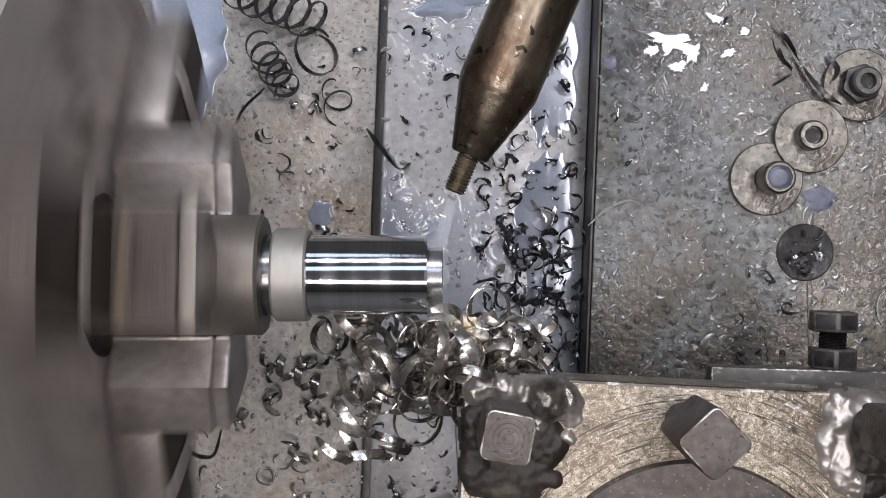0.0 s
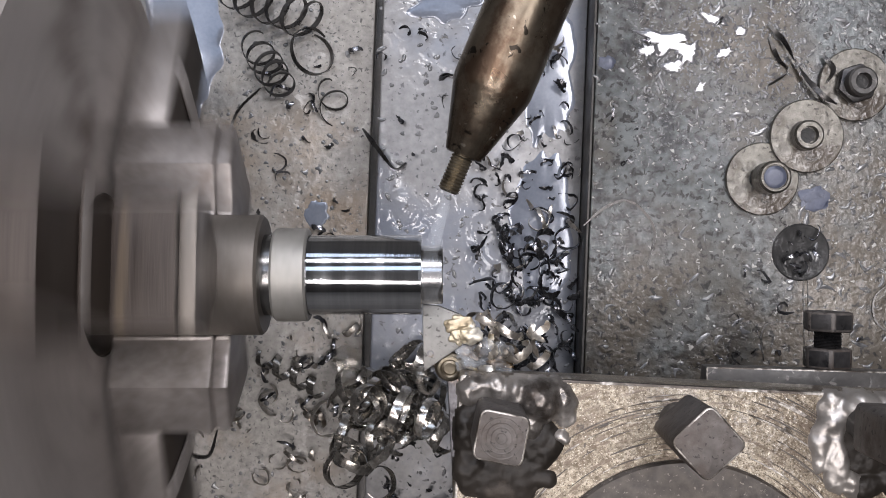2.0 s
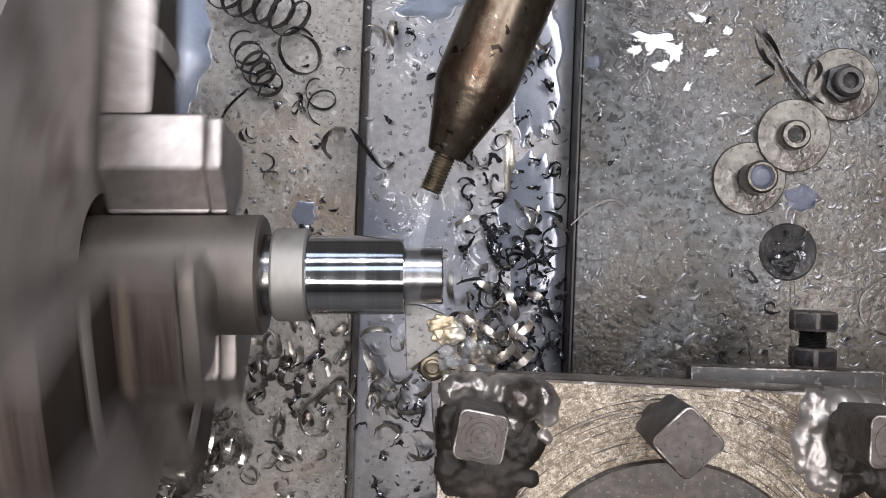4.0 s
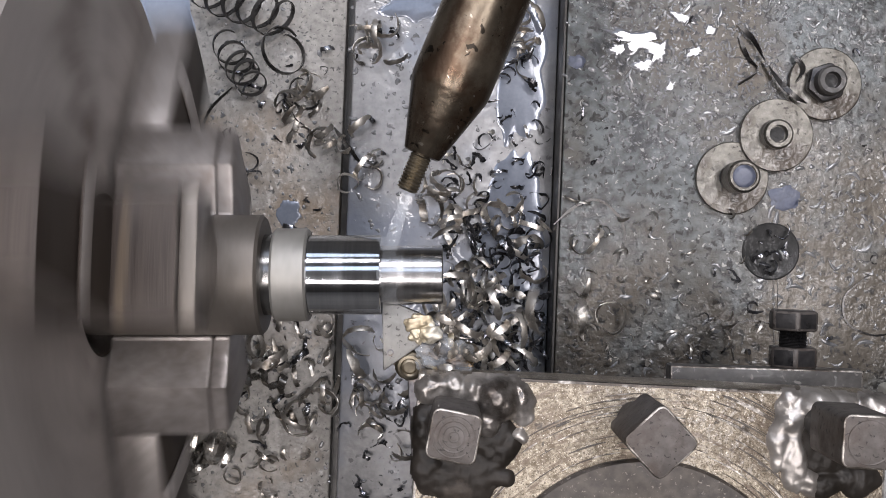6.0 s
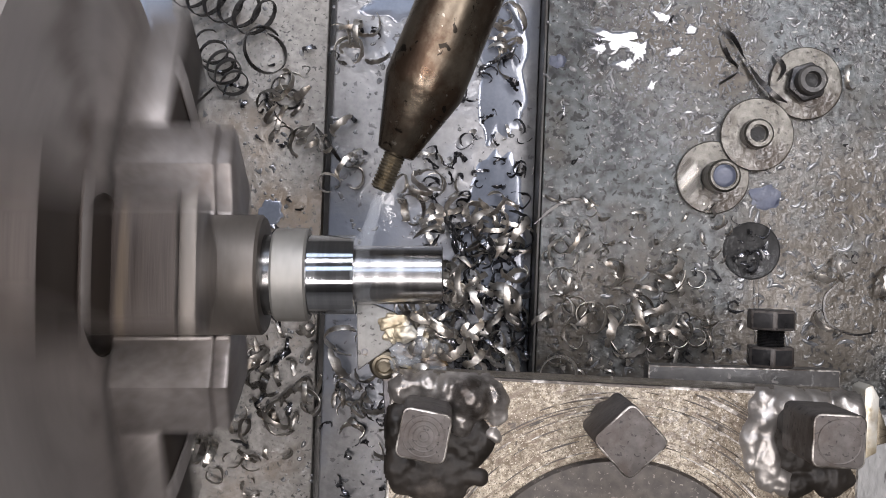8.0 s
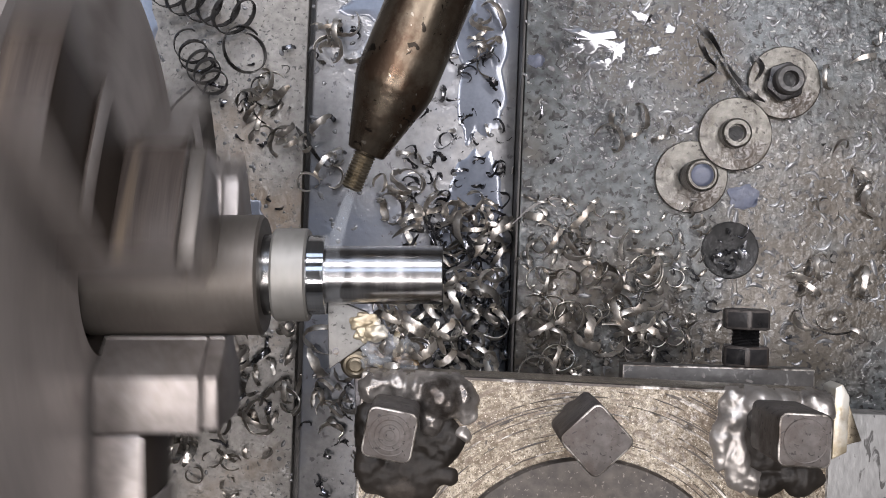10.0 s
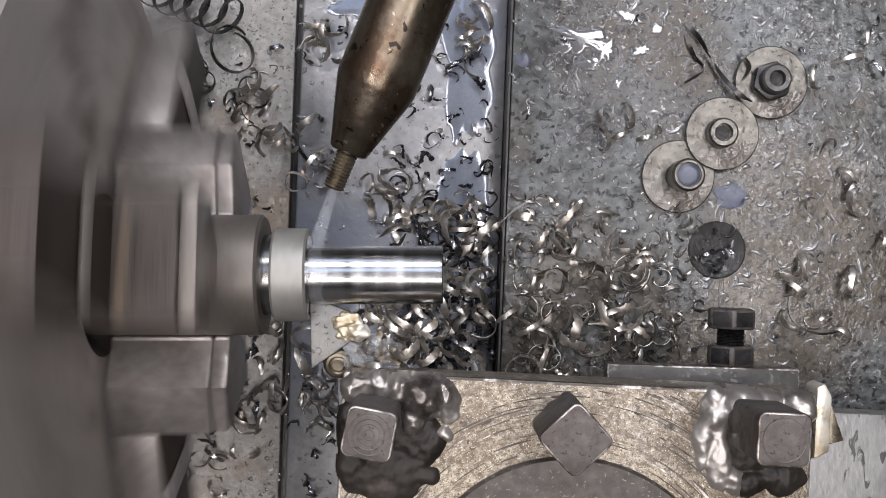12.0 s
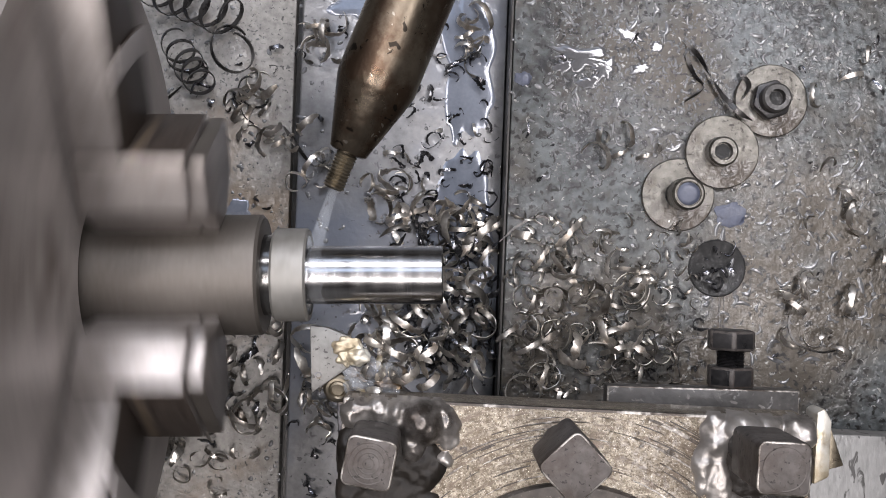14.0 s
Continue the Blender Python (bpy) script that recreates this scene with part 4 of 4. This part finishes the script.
def droplets(name, n, x0, x1, y0, y1, z, seed, cross, long=3.4, size=1.0):
    rng = random.Random(seed)
    verts, faces = [], []
    for i in range(n):
        x, y = rng.uniform(x0, x1), rng.uniform(y0, y1)
        r = size * (0.14 + 0.75 * rng.random() ** 3)
        ang, el, bend = rng.uniform(0, 6.28), 1 + long * rng.random() ** 2, rng.gauss(0, 0.55)
        b = len(verts)
        for ring, (k, h) in enumerate(((1.0, 0.0), (0.75, 0.22), (0.35, 0.3))):
            for j in range(8):
                a = j * math.pi / 4
                px, py = el * r * k * math.cos(a), r * k * math.sin(a)
                py += bend * px * px / max(el * r, 0.2)
                verts.append(((x + px * math.cos(ang) - py * math.sin(ang)) * 0.001, (y + px * math.sin(ang) + py * math.cos(ang)) * 0.001, (z + h * min(r, 0.7)) * 0.001))
        for ring in (0, 8):
            for j in range(8):
                q = (j + 1) % 8
                faces.append((b + ring + j, b + ring + q, b + ring + 8 + q, b + ring + 8 + j))
        faces.append(tuple(b + 16 + j for j in range(8)))
    me = bpy.data.meshes.new(name)
    me.from_pydata(verts, [], faces)
    me.materials.append(M_WET)
    me.shade_smooth()
    ob = tagged(new(name, me), "scattered coolant drops and fine chip crumbs", "coolant drops", kind="stuff")
    (ON_CROSS if cross else ON_SADDLE).append(ob)


droplets("coolant_drops", 800, 50, 185, -70, 90, 0, 1, True)
droplets("coolant_drops", 3000, 62, 122, 26, 92, 0, 4, True, 2.4, 0.62)
droplets("coolant_drops", 420, 118, 185, -20, 92, 0, 5, True, 4.5)
droplets("coolant_drops", 900, -20, 44, -95, 95, -17, 2, False, 1.6)
droplets("coolant_drops", 1100, -115, -27, -95, 95, -24, 3, False, 1.0)


def pool_mesh(bm, rx, ry, h, rough, seed, n=64):
    rows = []
    for k, z in ((1.0, 0.0), (0.95, 0.6), (0.86, 0.95), (0.6, 1.0), (0.25, 1.0)):
        ring = []
        for i in range(n):
            a = 2 * math.pi * i / n
            f = 1 + rough * noise.noise(Vector((1.8 * math.cos(a) + seed, 1.8 * math.sin(a), seed * 0.37))) + 0.5 * rough * noise.noise(Vector((3.2 * math.cos(a), 3.2 * math.sin(a) + seed, 1)))
            ring.append(bm.verts.new((rx * k * f * math.cos(a), ry * k * f * math.sin(a), z * h)))
        rows.append(ring)
    for a, b in zip(rows, rows[1:]):
        for i in range(n):
            bm.faces.new((a[i], a[(i + 1) % n], b[(i + 1) % n], b[i]))
    bm.faces.new(rows[-1])


def puddle():
    for x, y, rx, ry, rz, seed in ((73, 66.5, 9, 3.6, -10, 1.3), (80, 63.5, 4, 3.2, 40, 4.2), (67, 64, 3, 2.4, 0, 7.7), (88, 74, 5, 1.6, -30, 9.1), (92, 63, 2.6, 1.4, 30, 12.5), (76, 58.5, 3.4, 2.2, 0, 15.2), (97, 70, 2.2, 1.4, 0, 3.3), (84, 52, 2, 1.2, 50, 5.5)):
        bm = bmesh.new()
        pool_mesh(bm, rx, ry, 0.3, 0.85, seed)
        ON_CROSS.append(tagged(part("coolant_puddle", bm, M_PUDDLE, at=P(x, y, 0.02, 0, 0, rz)), "small clear coolant puddle on the cross slide", "puddle", "puddles on the cross slide"))


puddle()


# Pools stand where the wet iron mirrors the bluish window; their colour carries it.
def pools():
    for x, y, z, rx, ry, seed, label in ((-88, 68, -24, 15, 24, 2.2, "thin coolant pool on the saddle, blue reflection in its colour"), (37, 64, -17, 9, 27, 6.1, "thin coolant pool on the slideway, blue reflection in its colour"),
                                         (35, 8, -17, 10.5, 26, 8.4, "thin coolant pool on the slideway, blue reflection in its colour"), (2, 84, -17, 12, 7, 3.9, "thin coolant pool on the slideway, blue reflection in its colour"),
                                         (-42, 12, -24, 4, 5, 5.2, "small coolant pool on the saddle, blue reflection in its colour")):
        bm = bmesh.new()
        pool_mesh(bm, rx, ry, 0.25, 0.45 if rx > 8 else 0.25, seed)
        ON_SADDLE.append(tagged(part("coolant_pool", bm, M_POOL, at=P(x, y, z + 0.02)), label, "puddle", kind="stuff"))


pools()


def strand(pts, w, twist, th=0.3, n=36):
    """A flat strip along a smooth line through pts, turning about itself by twist radians."""
    bm = bmesh.new()
    ps = [Vector(p) for p in pts]
    ps = [2 * ps[0] - ps[1]] + ps + [2 * ps[-1] - ps[-2]]
    prev = None
    for i in range(n + 1):
        u = i / n * (len(pts) - 1)
        j = min(int(u), len(pts) - 2)
        f = u - j
        p0, p1, p2, p3 = ps[j:j + 4]
        c = 0.5 * (2 * p1 + (p2 - p0) * f + (2 * p0 - 5 * p1 + 4 * p2 - p3) * f * f + (3 * p1 - p0 - 3 * p2 + p3) * f ** 3)
        d = (0.5 * ((p2 - p0) + 2 * (2 * p0 - 5 * p1 + 4 * p2 - p3) * f + 3 * (3 * p1 - p0 - 3 * p2 + p3) * f * f)).normalized()
        a = twist * i / n
        flat = d.cross(Vector((0, 0, 1))).normalized()
        side = flat * math.cos(a) + d.cross(flat) * math.sin(a)
        up = d.cross(side)
        k = w / 2 * (0.3 + 0.7 * min(1, 6 * i / n, 6 * (1 - i / n)))
        row = [bm.verts.new(c + side * q + up * r) for q, r in ((-k, -th / 2), (k, -th / 2), (k, th / 2), (-k, th / 2))]
        if prev:
            for q in range(4):
                bm.faces.new((prev[q], prev[(q + 1) % 4], row[(q + 1) % 4], row[q]))
        else:
            bm.faces.new(row)
        prev = row
    bm.faces.new(prev[::-1])
    return bm


def wires():
    for pts, w, twist, label in (
            (((46.5, 7.5, 1), (53, 13, 0.5), (60, 15.6, 0.5), (66, 12, 0.4), (69.5, 5, 0.4), (67, -5, 0.4)), 0.85, 0.4, "fine dark curved swarf thread"),
            (((104.5, -36, 0.4), (103.8, -27, 0.4), (108, -23.5, 0.4), (119, -24.3, 0.4)), 0.5, 0.0, "fine dark curved swarf thread"),
            (((105.6, 71.8, 1.5), (110, 67, 2.2), (114, 60, 2.6), (117.6, 54, 3.2), (122.5, 48.5, 4.4), (126.5, 46, 4.6)), 1.7, 4.4, "dark twisted swarf strip between two washers"),
            (((106, 68, 0.8), (109, 61, 1.0), (112, 57, 0.8), (106, 52.5, 0.6)), 1.3, 2.6, "short dark swarf strip near a washer"),
            (((123, 62, 1.6), (126, 57.5, 3.0), (124, 53, 3.2)), 1.5, 1.6, "short dark swarf strip near a washer"),
            # the next two flat strips stand for scratches in the plate
            (((117.2, -9.4, 0.12), (117.3, -20, 0.12), (117.6, -33, 0.12)), 0.22, 0.0, "thin dark scratch below the bolt hole"),
            (((118.6, -9.2, 0.12), (118.8, -20, 0.12), (119.2, -30, 0.12)), 0.16, 0.0, "thin dark scratch below the bolt hole"),
            (((146, -10, 0.4), (140, -16, 0.4), (141, -24, 0.4), (149, -28, 0.4), (157, -27, 0.4)), 0.6, 0.3, "fine dark curved swarf thread")):
        ON_CROSS.append(tagged(part("swarf_strand", strand(pts, w, twist), M_COIL), label, "swarf"))
    for pts, w, twist, label in ((((-26, 41, -21), (-20, 33, -14), (-15, 27, -15), (-11, 29, -16)), 1.8, 2.2, "twisted swarf strip hanging over the groove"),
                                 (((-73, 36, -23), (-69, 47, -22.5), (-61, 55, -22)), 0.9, 1.0, "fine dark curved swarf thread"),
                                 (((-90, -63, -23.5), (-86, -70, -23), (-79, -71, -23), (-76, -62, -23.4)), 1.0, 0.8, "dark curved swarf strip on the saddle")):
        ON_SADDLE.append(tagged(part("swarf_strand", strand(pts, w, twist), M_COIL), label, "swarf"))


wires()


# ---- everything that moves ----
TIMES = sorted({t for t, _ in FEED} | {t for t, _ in BACK} | {4.0, 9.0})


def motions():
    for group, cross in ((ON_SADDLE, False), (ON_CROSS, True)):
        for ob in group:
            base = ob.matrix_basis.copy()
            rows = [(t, slide(t, cross) @ base) for t in TIMES]
            scale = ob.scale.copy()
            walk(ob, rows)
            ob.scale = scale
    # chips wait in the hollow of the post and are thrown from the cut
    for ob, born, cross, turn in FLYING:
        base, scale = ob.matrix_basis.copy(), ob.scale.copy()
        source = P(34, -64, 75, turn, 40, turn) if ob.name.startswith("metal") else base @ P(0, 0, -40)
        rows = [(t, slide(t, True) @ source) for t in TIMES if t < born - 0.2]
        t0 = round(born * 10) / 10
        rows = [r for r in rows if r[0] < t0 - 0.05] + [(t0, slide(t0, True) @ source)]
        mid = Matrix.Translation(Vector((0.004, -0.024, 0.094)) * 0.5 + base.translation * 0.5 + Vector((0, 0, 0.01))) @ Euler((turn, 1.0, turn)).to_matrix().to_4x4()
        if ob.name.startswith("metal"):
            rows.append((t0 + 0.1, slide(t0 + 0.1, cross) @ mid))
        rows.append((t0 + 0.2, slide(t0 + 0.2, cross) @ base))
        rows += [(t, slide(t, cross) @ base) for t in TIMES if t > t0 + 0.25]
        walk(ob, rows)
        ob.scale = scale
    # the tangle whirls, drops and is flung to the saddle
    rows = []
    for i in range(29):
        t = i * 0.1
        drop = max(0.0, min(1.0, (t - 0.9) / 0.5))
        wob = 1 - drop
        rows.append((t, slide(t, False) @ P(-13 - 4 * drop + 4 * wob * math.sin(t * 9), -35 - 16 * drop + 3 * wob * math.cos(t * 11), 60 - 45 * drop, 25 * t, 18 * math.sin(t * 4), 60 * t)))
    rest = P(-79, -67, -14, 60, 10, 130)
    rows += [(t, slide(t, False) @ rest) for t in TIMES if t >= 3]
    walk(NEST, rows)
    # the smaller one hangs on the tool, drops beside the post and is swept off later
    rows = []
    for i in range(11):
        t = i * 0.1
        rows.append((t, slide(t, False) @ P(4 + 1.5 * math.sin(9 * t), -26 + 1.5 * math.cos(7 * t), 95, 20 * math.sin(5 * t), 0, 40 * t)))
    rows += [(t, slide(t, False) @ P(-9, -48, -8, 35, -20, 80)) for t in (1.2, 1.5, 2.0, 2.5, 3.0, 3.2)]
    rows += [(t, slide(t, False) @ P(-34, -125, -12, 70, -40, 150)) for t in TIMES if t >= 4]
    walk(NEST_BESIDE, rows)
    # spindle
    # at these moments one jaw points up (5 to 8) or two stand abreast (62)
    phase = ((0, 5), (0.5, 8), (1, 5), (1.5, 62), (2, 5), (2.5, 62), (3, 5), (5.5, 62), (6, 8), (6.5, 8), (7, 6), (7.5, 62), (8, 5), (10.5, 5), (11, 8),
             (11.5, 62), (12, 8), (12.5, 6), (13, 62), (13.5, 8), (14, 62))
    angles = [float(phase[0][1])]
    for (a, u), (b, v) in zip(phase, phase[1:]):
        n = round((b - a) * FPS)
        whole = v - u + 120 * round((79 * n - (v - u)) / 120)
        angles += [angles[-1] + whole * (i + 1) / n for i in range(n)]
    for ob in SPIN:
        base = ob.matrix_basis.copy()
        walk(ob, [(i / FPS, base @ pose(0, 0, 0, -a, 0, 0)) for i, a in enumerate(angles)])
    base = SLEEVE.matrix_basis.copy()
    walk(SLEEVE, [(t, Matrix.Translation((-at_time(FEED, t) * 0.001, 0, 0)) @ base) for t in TIMES])


motions()
